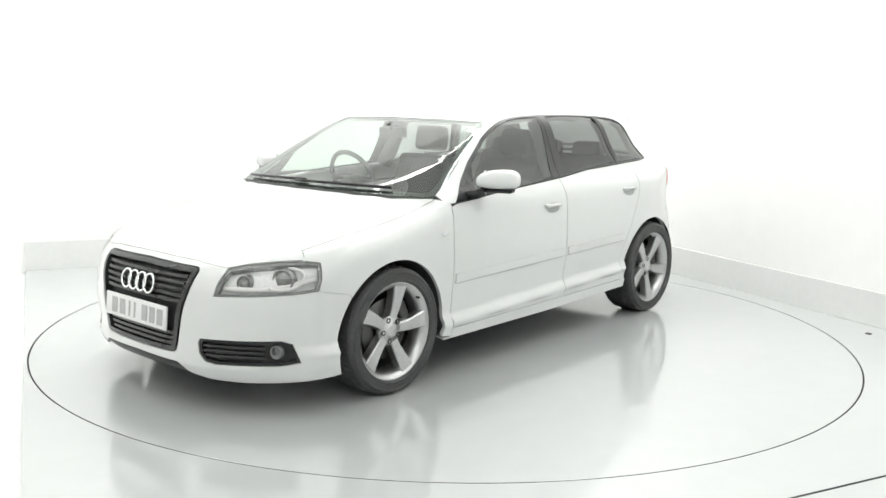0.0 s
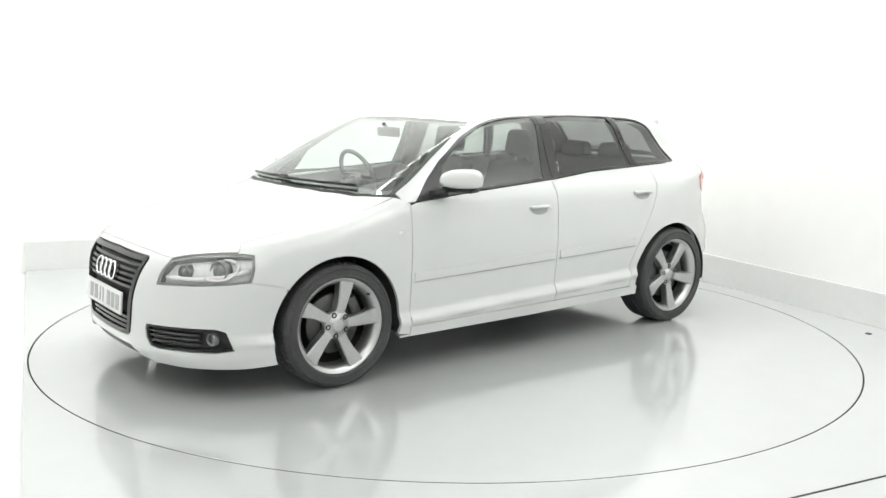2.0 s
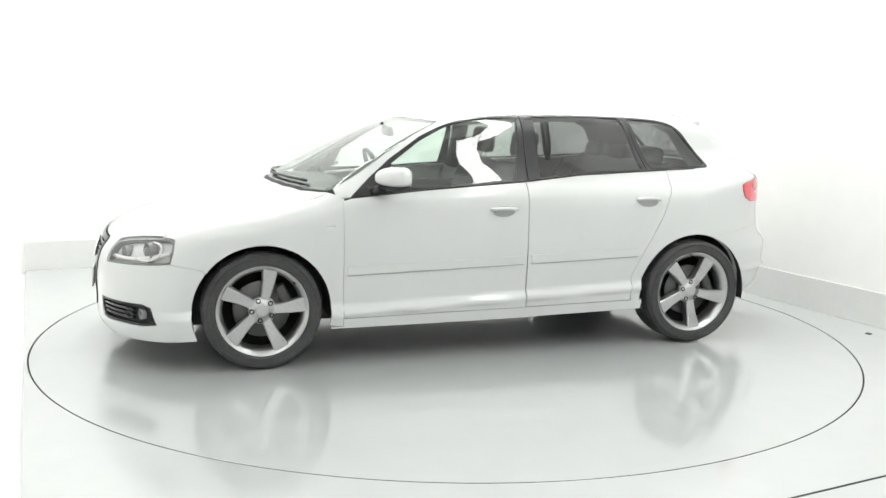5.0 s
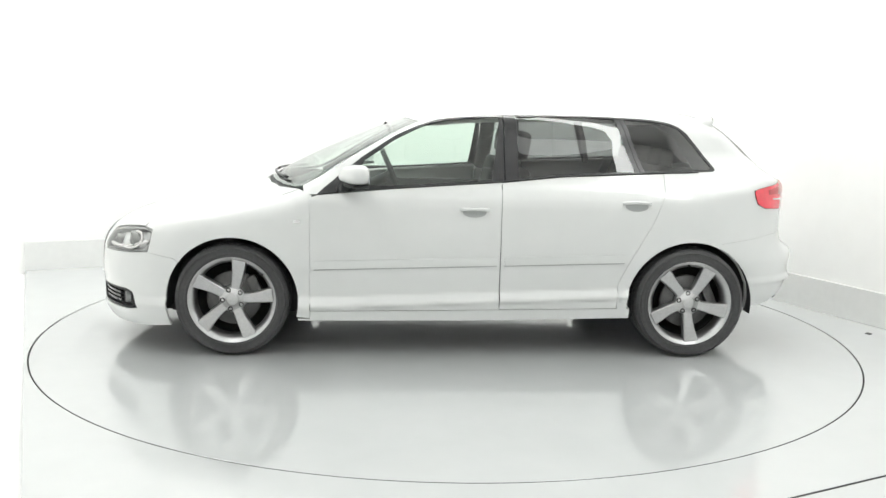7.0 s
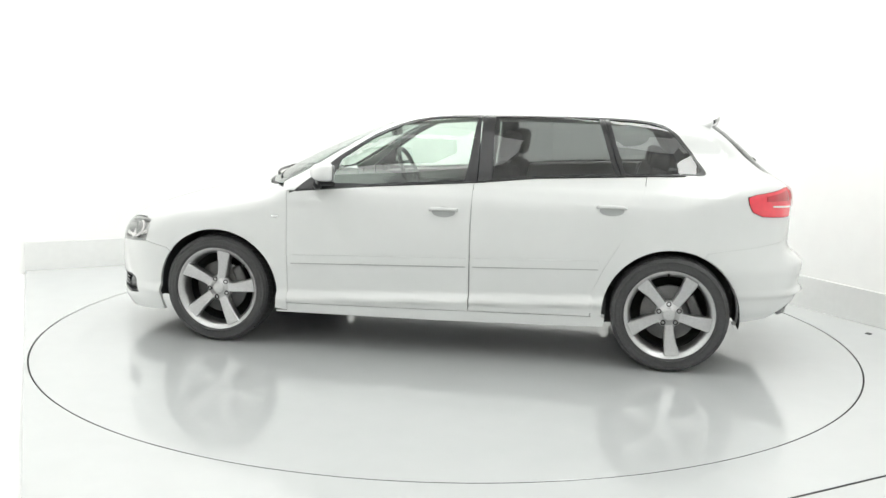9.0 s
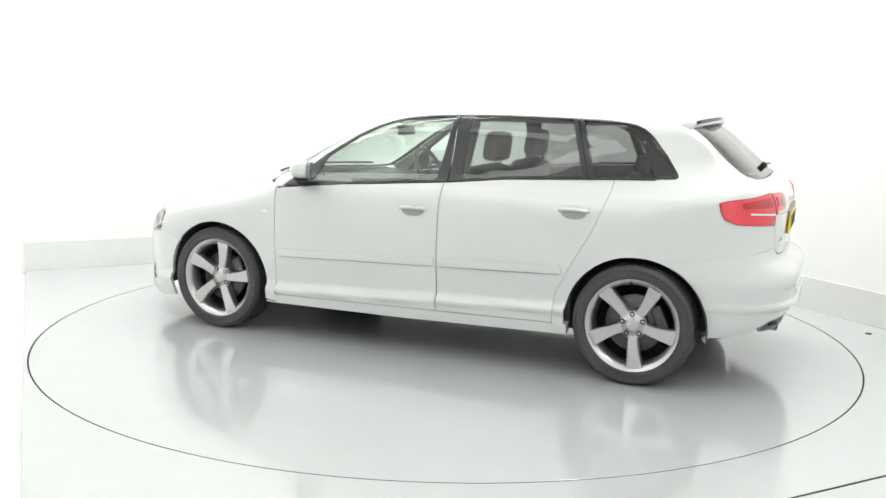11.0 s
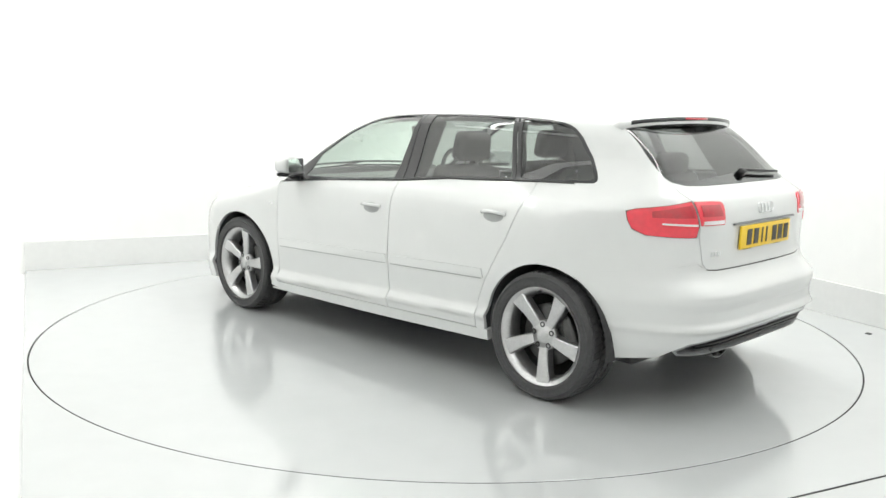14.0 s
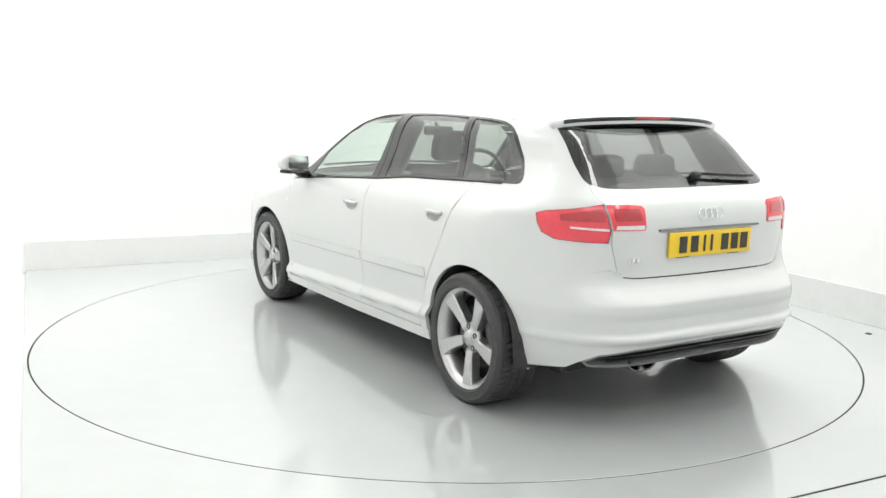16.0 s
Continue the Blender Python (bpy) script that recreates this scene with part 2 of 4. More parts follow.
def refine(poly, step):
    out = []
    for a, b in zip(poly, np.roll(poly, -1, 0)):
        n = max(1, int(np.ceil(np.linalg.norm(b - a) / step)))
        out += [a + (b - a) * k / n for k in range(n)]
    return np.array(out)


def loop(*runs):
    return np.concatenate([np.atleast_2d(r) for r in runs])


def mirrored(p):
    return np.asarray(p)[::-1] * np.array([1, -1, 1])


def both(half):
    """A closed outline from its left half, which runs from the middle to the middle."""
    return np.concatenate([half, mirrored(half)])


def rounded(poly3, domain, r=0.02):
    """Rounds the corners of an outline on the skin."""
    q = domain.flat(poly3)
    q = q[np.linalg.norm(q - np.roll(q, 1, 0), axis=1) > 1e-4]
    out = []
    n = len(q)
    for i in range(n):
        a, b, c = q[i - 1], q[i], q[(i + 1) % n]
        la, lc = np.linalg.norm(a - b), np.linalg.norm(c - b)
        s, e = b + (a - b) * min(r / la, 0.45), b + (c - b) * min(r / lc, 0.45)
        for t in np.linspace(0, 1, 5):
            out.append((1 - t) ** 2 * s + 2 * t * (1 - t) * b + t * t * e)
    return domain.skin(np.array(out))


def shrink(poly3, domain, d):
    """An outline on the skin, moved inwards by d."""
    q = domain.flat(poly3)
    area = 0.5 * np.sum(q[:, 0] * np.roll(q[:, 1], -1) - np.roll(q[:, 0], -1) * q[:, 1])
    s = 1 if area > 0 else -1
    out = []
    for i in range(len(q)):
        a, b, c = q[i - 1], q[i], q[(i + 1) % len(q)]
        e1, e2 = b - a, c - b
        n1 = s * np.array([-e1[1], e1[0]]) / (np.linalg.norm(e1) + 1e-9)
        n2 = s * np.array([-e2[1], e2[0]]) / (np.linalg.norm(e2) + 1e-9)
        n = n1 + n2
        n /= max(np.linalg.norm(n), 1e-6)
        out.append(b + n * d / max(0.5, float(n @ n1)))
    return domain.skin(np.array(out))


def skin_mesh(outline, domain, holes=(), step=0.03, lift=0.0, skirt=0.012, gap=0.0, flip=False, bulge=None):
    """A panel of the car's skin inside an outline, with returned edges."""
    if gap:
        outline = shrink(outline, domain, gap)
    loops = [refine(domain.flat(np.asarray(outline)), step)] + [refine(domain.flat(np.asarray(h)), step) for h in holes]
    bound = np.concatenate(loops)
    lo, hi = bound.min(0), bound.max(0)
    gx, gy = np.meshgrid(np.arange(lo[0], hi[0], step), np.arange(lo[1], hi[1], step))
    grid = np.stack([gx.ravel(), gy.ravel()], -1) + step * 0.37
    keep = inside(loops[0], grid)
    for h in loops[1:]:
        keep &= ~inside(h, grid)
    grid = grid[keep]
    if len(grid):
        near = np.min(np.linalg.norm(grid[:, None] - bound[None], axis=2), axis=1)
        grid = grid[near > step * 0.45]
    q = np.concatenate([bound, grid])
    edges, k = [], 0
    for l in loops:
        edges += [(k + i, k + (i + 1) % len(l)) for i in range(len(l))]
        k += len(l)
    from_cdt = geometry.delaunay_2d_cdt([Vector(p) for p in q], edges, [], 0, 1e-7)
    vs = np.array([tuple(v) for v in from_cdt[0]])
    tris = np.array([f for f in from_cdt[2] if len(f) == 3])
    mid = vs[tris].mean(1)
    ok = inside(loops[0], mid)
    for h in loops[1:]:
        ok &= ~inside(h, mid)
    tris = tris[ok]
    p = domain.skin(vs)
    nrm = normal_at(p)
    p = p + nrm * lift
    if bulge is not None:
        d = np.min(np.linalg.norm(vs[:, None] - bound[None], axis=2), axis=1)
        p = p + nrm * (bulge[0] * np.clip(d / bulge[1], 0, 1) ** 0.5)[:, None]
    fn = np.cross(p[tris[:, 1]] - p[tris[:, 0]], p[tris[:, 2]] - p[tris[:, 0]])
    wrong = np.sum(fn * nrm[tris[:, 0]], 1) < 0
    tris[wrong] = tris[wrong][:, ::-1]
    # edges used once are the rim
    seen = {}
    for t in tris:
        for a, b in ((t[0], t[1]), (t[1], t[2]), (t[2], t[0])):
            seen[(int(a), int(b))] = 1
    rim = [e for e in seen if (e[1], e[0]) not in seen]
    verts, faces = [tuple(v) for v in p], [tuple(int(i) for i in t) for t in tris]
    low = {}
    if skirt:
        top = {}
        for e in rim:
            for i in e:
                if i not in low:
                    top[i] = len(verts)
                    verts.append(tuple(p[i]))
                    low[i] = len(verts)
                    verts.append(tuple(p[i] - nrm[i] * skirt))
        for a, b in rim:
            faces.append((top[b], top[a], low[a], low[b]))
    nsm = len(tris)
    if flip:
        verts = [(v[0], -v[1], v[2]) for v in verts]
        faces = [f[::-1] for f in faces]
        nrm = nrm * np.array([1, -1, 1])
    me = bpy.data.meshes.new("panel")
    me.from_pydata(verts, [], faces)
    smooth = np.zeros(len(faces), bool)
    smooth[:nsm] = True
    me.polygons.foreach_set("use_smooth", smooth)
    if bulge is None:
        loops_n = []
        for k, f in enumerate(faces):
            loops_n += [tuple(nrm[i]) for i in f] if k < nsm else [(0, 0, 0)] * len(f)
        me.normals_split_custom_set(loops_n)
    me.update()
    return me


def panel(name, outline, domain, mat, parent, label="", flip=False, **how):
    me = skin_mesh(outline, domain, flip=flip, **how)
    me.name = name
    me.materials.append(mat)
    ob = new(name, me)
    ob.parent = parent
    return tagged(ob, label)


def seam_back(line, domain, mat, parent, flip=False):
    """A painted strip, added behind a joint between two panels to lighten it."""
    q = domain.flat(np.asarray(line))
    way = np.gradient(q, axis=0)
    way /= np.linalg.norm(way, axis=1, keepdims=True) + 1e-9
    side = np.stack([-way[:, 1], way[:, 0]], -1) * 0.014
    return panel("joint_backing", domain.skin(np.concatenate([q + side, (q - side)[::-1]])), domain, mat, parent, "painted strip added behind the joint to lighten it", flip=flip, lift=-0.005, skirt=0.0, step=0.02)


# ---- the studio ----
# a square room, turned by 28 degrees; CORNER is where its two boarded walls meet
ALONG_N, ALONG_E = Vector((0.885, 0.466)).normalized(), Vector((0.448, -0.894)).normalized()
CORNER = Vector((1.065, 3.837))
NORTH_END, EAST_END = CORNER - ALONG_N * 7.0, CORNER + ALONG_E * 12.2
ROOM = [tuple(NORTH_END + Vector((-0.013, 0.026))), tuple(CORNER + Vector((0.014, 0.039))), tuple(EAST_END + Vector((0.027, 0.013))), tuple(NORTH_END + ALONG_E * 11.0)]
GREY = [tuple(CORNER - ALONG_N * 5.058), tuple(CORNER), tuple(EAST_END), (1.15, -8.4)]
TABLE_R = 2.461


def floor_material(name):
    """Grey resin floor under a clear coat."""
    m = material(name, (0.535, 0.550, 0.552), 0.42, coat=0.0, grain=0.03, grain_scale=6, spots=0.05, rough_var=0.05)
    nt = m.node_tree
    b = nt.nodes["Principled BSDF"]
    b.inputs["Coat Roughness"].default_value = 0.10
    b.inputs["Coat IOR"].default_value = 1.9
    b.inputs["Coat Weight"].default_value = 1.0
    return m


M_FLOOR = floor_material("grey_resin_floor")


def build_room():
    # added white floor stands in for the blanked-out area beyond the grey
    white = part("floor", prism(ROOM, 0.1, "z"), M_WHITEFLOOR, smooth=False)
    white.location.z = -0.13
    tagged(white, "plain white floor added for the blanked-out area", "floor", kind="structure")
    # grey resin field with a round opening for the turntable
    b = bmesh.new()
    n = 160
    ring = [(TABLE_R * math.cos(2 * math.pi * i / n), TABLE_R * math.sin(2 * math.pi * i / n)) for i in range(n)]
    pts = [Vector(p) for p in GREY] + [Vector(p) for p in ring]
    g = len(GREY)
    edges = [(i, (i + 1) % g) for i in range(g)] + [(g + i, g + (i + 1) % n) for i in range(n)]
    out = geometry.delaunay_2d_cdt(pts, edges, [], 0, 1e-6)
    vs = [b.verts.new((v[0], v[1], 0)) for v in out[0]]
    co = np.array([tuple(v) for v in out[0]])
    for f in out[2]:
        mid = co[list(f)].mean(0)
        if np.hypot(*mid) > TABLE_R * 0.9995 and inside(np.array(GREY), mid[None])[0]:
            b.faces.new([vs[i] for i in f])
    ext = bmesh.ops.extrude_face_region(b, geom=list(b.faces))
    bmesh.ops.translate(b, vec=(0, 0, -0.028), verts=[v for v in ext["geom"] if isinstance(v, bmesh.types.BMVert)])
    grey = part("ground", b, M_FLOOR, smooth=False)
    tagged(grey, "glossy pale grey resin studio floor", "floor", kind="structure")
    groove = part("turntable_groove", lathe([(TABLE_R - 0.03, 0), (TABLE_R + 0.004, 0)], 160), M_UNDER, grey, "dark gap round the turntable")
    groove.matrix_basis = pose(0, 0, -0.022, 90)
    for (x0, y0), (x1, y1) in (((0.8, -2.77), (3.6, -1.36)),):
        d = Vector((x1 - x0, y1 - y0, 0))
        j = part("floor_joint", box((d.length, 0.007, 0.003), ((x0 + x1) / 2, (y0 + y1) / 2, 0.0015), (0, 0, math.degrees(math.atan2(d.y, d.x)))), M_UNDER, grey, "dark straight joint in the floor", smooth=False)
    # walls; the south and west ones and the ceiling are added to close the room
    names = ("wall_north", "wall_east", "wall_south", "wall_west")
    c = Vector((0, -2.5))
    for i, name in enumerate(names):
        a, e = Vector(ROOM[i]), Vector(ROOM[(i + 1) % len(ROOM)])
        d = (e - a).normalized()
        out_way = Vector((d.y, -d.x))
        if out_way.dot((a + e) / 2 - c) < 0:
            out_way = -out_way
        quad = [a - d * 0.1, e + d * 0.1, e + d * 0.1 + out_way * 0.12, a - d * 0.1 + out_way * 0.12]
        w = part(name, prism([tuple(q) for q in quad], CEILING_Z + 0.13, "z"), M_WALL, smooth=False)
        w.location.z = -0.13
        tagged(w, "seamless white painted studio wall", "wall", kind="structure")
    ceil = part("ceiling", prism([(-5.7, -10.2), (6.9, -10.2), (6.9, 4.3), (-5.7, 4.3)], 0.1, "z"), M_WALL, smooth=False)
    ceil.location.z = CEILING_Z
    tagged(ceil, "white painted studio ceiling", "ceiling", kind="structure")
    # low boards along the two walls behind the table
    for name, a, e, back in (("baseboard_north", CORNER - ALONG_N * 5.058, CORNER, Vector((-ALONG_N.y, ALONG_N.x))), ("baseboard_east", CORNER, EAST_END, Vector((-ALONG_E.y, ALONG_E.x)))):
        quad = [a, e, e + back * 0.025, a + back * 0.025]
        board = part(name, bevel(prism([tuple(q) for q in quad], 0.229, "z"), 0.003), M_PLINTH, smooth=False)
        board.location.z = 0.001
        tagged(board, "low off-white board along the studio wall", "baseboard", kind="structure")


build_room()

table = part("turntable", lathe([(0.0001, -0.02), (TABLE_R - 0.0095, -0.02), (TABLE_R - 0.009, -0.001), (TABLE_R - 0.011, 0.0), (0.0001, 0.0)], 160), M_FLOOR, smooth=False)
for v in table.data.vertices:
    v.co = Vector((v.co.x, -v.co.z, v.co.y))
tagged(table, "large round turntable with glossy pale grey resin top", "turntable")
edge = part("rim_band", lathe([(TABLE_R - 0.0092, -0.018), (TABLE_R - 0.0078, -0.018), (TABLE_R - 0.0078, -0.0015), (TABLE_R - 0.0092, -0.0015)], 160, closed=True), M_UNDER, table, "thin dark steel band round the turntable edge")
for v in edge.data.vertices:
    v.co = Vector((v.co.x, -v.co.z, v.co.y))

stud = part("floor_stud", lathe([(0.022, 0.0), (0.021, 0.003), (0.014, 0.006), (0.001, 0.007)], 20), M_PLASTIC)
for v in stud.data.vertices:
    v.co = Vector((v.co.x, -v.co.z, v.co.y))
stud.location = (2.738, 0.03, 0.0)
tagged(stud, "small dark stud fixed in the resin floor", "floor stud")
# ---- the car ----
M_CHROME = material("bright_chrome", (0.86, 0.87, 0.88), 0.12, metal=1.0, grain=0.04)
M_ALLOY = material("titanium_grey_alloy", (0.55, 0.55, 0.555), 0.30, metal=0.9, grain=0.12, grain_scale=90, spots=0.08, bump=0.05, bump_scale=600)
M_ALLOYDARK = material("dark_alloy_barrel", (0.07, 0.07, 0.072), 0.5, metal=0.7, grain=0.2, spots=0.15)
M_DISC = material("brake_disc_steel", (0.13, 0.13, 0.13), 0.4, metal=1.0, grain=0.2, grain_scale=150, spots=0.2)
M_REFLECTOR = material("headlamp_reflector", (0.86, 0.87, 0.87), 0.4, metal=0.2, grain=0.15, grain_scale=50, spots=0.1)
M_BEZEL = material("headlamp_bezel_grey", (0.26, 0.265, 0.26), 0.35, metal=0.3, grain=0.15)
M_RED = material("red_lamp_plastic", (0.86, 0.045, 0.075), 0.2, coat=1.0, grain=0.12, grain_scale=40, spots=0.1)
M_DEEPRED = material("deep_red_lamp_plastic", (0.55, 0.016, 0.035), 0.2, coat=1.0, grain=0.2, grain_scale=60, spots=0.2)
M_CLEARLENS = material("pale_lamp_plastic", (0.80, 0.78, 0.78), 0.15, coat=1.0, grain=0.1)
M_WHITEPLATE = material("white_plate", (0.80, 0.80, 0.80), 0.35, grain=0.03, spots=0.03)
M_YELLOWPLATE = material("yellow_plate", (0.85, 0.57, 0.03), 0.35, grain=0.04, spots=0.04)
M_GREYBAR = material("faded_plate_ink", (0.42, 0.42, 0.42), 0.4, grain=0.1)
M_BLACKBAR = material("plate_ink", (0.03, 0.028, 0.02), 0.4, grain=0.1)
M_CLOTH = material("dark_grey_seat_cloth", (0.05, 0.05, 0.052), 0.9, grain=0.35, grain_scale=220, spots=0.2, bump=0.3, bump_scale=160)
M_DASH = material("dark_grey_dashboard", (0.07, 0.072, 0.074), 0.7, grain=0.2, grain_scale=60, spots=0.15, bump=0.1, bump_scale=120)
M_LINING = material("pale_headlining", (0.42, 0.42, 0.40), 0.95, grain=0.1, grain_scale=40)
M_PIPE = material("dark_polished_steel", (0.13, 0.13, 0.13), 0.25, metal=1.0, grain=0.15)
# grey that stands for shade behind handles and in door joints
M_SHADE_GREY = material("pale_grey_shade", (0.38, 0.39, 0.39), 0.4, grain=0.05)
M_DIFFUSER = material("silver_diffuser", (0.24, 0.245, 0.25), 0.45, metal=0.3, grain=0.1, grain_scale=60)

car = new("car")
tagged(car, "white five-door hatchback on the studio turntable", "car")
AXLE, HUB_Z, TYRE_R, ARCH_R = 1.289, 0.316, 0.316, 0.362


def arch(cx, a0, a1, n=24, r=ARCH_R, cz=0.305):
    a = np.radians(np.linspace(a0, a1, n))
    return on_side(*zip(cx + r * np.cos(a), cz + r * np.sin(a)))


# outlines on the skin, left half of the car
DLO_TOP = on_side((0.822, 0.910), (0.70, 1.015), (0.584, 1.108), (0.397, 1.229), (0.29, 1.278), (0.171, 1.318), (0.06, 1.337), (-0.06, 1.348), (-0.27, 1.356), (-0.58, 1.358), (-0.92, 1.352))
DLO_REAR = on_side((-1.06, 1.345), (-1.155, 1.334), (-1.205, 1.323), (-1.250, 1.304), (-1.300, 1.266), (-1.38, 1.170), (-1.43, 1.103), (-1.447, 1.078), (-1.449, 1.066), (-1.438, 1.058), (-1.40, 1.055))
DLO_LOW = on_side((-1.108, 1.046), (-0.55, 1.021), (-0.21, 0.987), (0.395, 0.946))
WS_SIDE = on_top((1.0, 0.70), (0.905, 0.775), (0.80, 0.752), (0.60, 0.690), (0.42, 0.632), (0.30, 0.594), (0.258, 0.562))
WS_SIDE[0] = on_top((0.955, 0.735))[0]
WS_TOP = on_top((0.285, 0.45), (0.32, 0.25), (0.335, 0.0))
WS_BASE = on_top((1.155, 0.0), (1.14, 0.20), (1.10, 0.40), (1.03, 0.60))
HOOD_REAR = on_top((1.180, 0.0), (1.165, 0.20), (1.125, 0.40), (1.055, 0.60), (0.975, 0.735), (0.93, 0.785))
HOOD_SIDE = on_top((1.05, 0.772), (1.25, 0.764), (1.45, 0.752), (1.62, 0.735), (1.74, 0.705))
HL_OUT = np.array([(2.066, 0.493, 0.546), (2.03, 0.490, 0.605), (1.998, 0.510, 0.665), (1.92, 0.578, 0.686), (1.83, 0.66, 0.700), (1.757, 0.75, 0.706), (1.712, 0.80, 0.698), (1.722, 0.823, 0.63), (1.748, 0.833, 0.574), (1.85, 0.765, 0.562), (1.96, 0.65, 0.553)])
HL_OUT = Nose.skin(Nose.flat(HL_OUT))
GRILLE = rounded(both(on_nose((0.0, 0.664), (0.378, 0.656), (0.374, 0.60), (0.338, 0.48), (0.312, 0.36), (0.288, 0.268), (0.0, 0.263))), Nose, 0.022)
FOG = on_nose((0.436, 0.346), (0.60, 0.349), (0.745, 0.352), (0.772, 0.337), (0.795, 0.255), (0.745, 0.243), (0.50, 0.240), (0.455, 0.248), (0.430, 0.280), (0.426, 0.325))
HOOD_FRONT = loop(on_nose((0.497, 0.669), (0.43, 0.673), (0.36, 0.680), (0.20, 0.686), (0.0, 0.689)))
SEAM_F = on_side((1.60, 0.545))
TAIL_OUT = on_tail((0.567, 1.004), (0.66, 0.985), (0.735, 0.968), (0.757, 0.955), (0.757, 0.915), (0.748, 0.875), (0.72, 0.850), (0.64, 0.843), (0.558, 0.842), (0.548, 0.895))
TAIL_IN = on_tail((0.559, 1.003), (0.47, 1.003), (0.40, 0.999), (0.387, 0.985), (0.384, 0.905), (0.392, 0.893), (0.540, 0.894))
GATE = on_tail((0.0, 1.062), (0.40, 1.062), (0.500, 1.066), (0.553, 1.082), (0.572, 1.04), (0.561, 1.005), (0.542, 0.895), (0.545, 0.84), (0.512, 0.715), (0.48, 0.692), (0.42, 0.686), (0.20, 0.684), (0.0, 0.683))
RW_SIDE = on_tail((0.562, 1.10), (0.552, 1.16), (0.532, 1.25), (0.508, 1.325))
BUMP_TOP_R = on_tail((0.505, 0.700), (0.545, 0.725), (0.62, 0.715), (0.70, 0.70), (0.76, 0.685))
SIDES = (False, True)


def build_shell():
    panel("hood", both(loop(HOOD_REAR, HOOD_SIDE, HL_OUT[[5, 4, 3, 2]] + [[0.004, 0, 0.006]], HOOD_FRONT)), Section, M_PAINT, car, "glossy white bonnet", step=0.025, gap=0.0007)
    panel("cowl", both(loop(WS_BASE, on_top((0.96, 0.735)), on_top((0.94, 0.775)), HOOD_REAR[::-1][1:] + [[0.012, 0, 0]])), Section, M_PLASTIC, car, "black plastic scuttle below the windscreen", lift=-0.006, skirt=0.03)
    ws = both(loop(WS_BASE, WS_SIDE, WS_TOP))
    glass = panel("windscreen", ws, Section, M_GLASS, car, "clear laminated windscreen", lift=-0.003, skirt=0.004, step=0.04)
    panel("frit_band", shrink(ws, Section, 0.002), Section, M_GLOSSBLACK, glass, "black edge band", holes=[shrink(ws, Section, 0.028)], lift=-0.006, skirt=0)
    # roof with its pillars: outer edge along the windows, inner edge along the windscreen
    half = loop(WS_TOP[::-1] * [1, 1, 1], WS_SIDE[::-1][:-1], on_side((0.893, 0.905)), DLO_TOP, on_side((-1.0, 1.349)), on_top((-1.30, 0.535), (-1.43, 0.500), (-1.47, 0.25), (-1.485, 0.0)))
    panel("roof", both(half), Section, M_PAINT, car, "white roof skin with slim pillars", step=0.04)
    panel("splitter", both(on_nose((0.0, 0.232), (0.29, 0.232), (0.345, 0.20), (0.40, 0.165), (0.30, 0.160), (0.0, 0.160))), Nose, M_BLACK, car, "black lower air intake lip", lift=-0.018, skirt=0.03)
    bump = loop(HOOD_FRONT[::-1], HL_OUT[[2, 1, 0, 10, 9, 8]], SEAM_F, arch(AXLE, 37, -22, 14), on_side((1.66, 0.168)), on_nose((0.80, 0.160), (0.60, 0.150), (0.45, 0.155), (0.36, 0.178), (0.30, 0.222), (0.0, 0.226)))
    fb = panel("front_bumper", both(bump), Nose, M_PAINT, car, "white front bumper with dark openings", holes=[shrink(GRILLE, Nose, -0.006), shrink(FOG, Nose, -0.004), mirrored(shrink(FOG, Nose, -0.004))], step=0.022, gap=0.0007, skirt=0.02)
    build_grille(fb)
    for f in SIDES:
        build_side(f)
        build_headlamp(f)
        build_fog(f, fb)
    build_rear()


def build_grille(fb):
    g = panel("grille", GRILLE, Nose, M_PLASTIC, car, "deep black single-frame radiator grille", lift=-0.035, skirt=0.0)
    panel("grille_frame", shrink(GRILLE, Nose, 0.001), Nose, M_GLOSSBLACK, g, "gloss black grille frame", holes=[shrink(GRILLE, Nose, 0.022)], lift=0.004, skirt=0.04)
    for z in (0.616, 0.588, 0.560, 0.532, 0.504, 0.348, 0.324, 0.300):
        w = 0.262 + (z - 0.27) * 0.20
        panel("slat", both(on_nose((0.0, z + 0.008), (w * 0.5, z + 0.008), (w, z + 0.008), (w, z - 0.006), (w * 0.5, z - 0.006), (0.0, z - 0.006))), Nose, M_GLOSSBLACK, g, lift=-0.006, skirt=0.025)
    number_plate("number_plate", fb, Nose, 0.418, 2.158, M_WHITEPLATE, M_GREYBAR, 1)
    badge_rings("badge", g, 0.0, 0.557, 0.30, 1)


def number_plate(name, parent, domain, z, x, base, ink, way):
    """A plate with plain bars in place of its characters."""
    if way > 0:
        m = pose(x, 0, z, 0, -4, 0)
    else:
        m = pose(x, 0, z, 0, 1, 180)
    plate = part(name, box((0.012, 0.520, 0.111), (0, 0, 0), (0, 0, 0), 0.004), base, parent, "plain number plate with blank bars")
    plate.matrix_basis = m
    for k, y in enumerate((0.178, 0.108, 0.045, 0.0, -0.085, -0.148, -0.212)):
        wide = 0.046 if k not in (2, 3) else 0.014
        bar = part("bar", box((0.002, wide, 0.074), (0.0075, -y, 0)), ink, plate, smooth=False)
    return plate


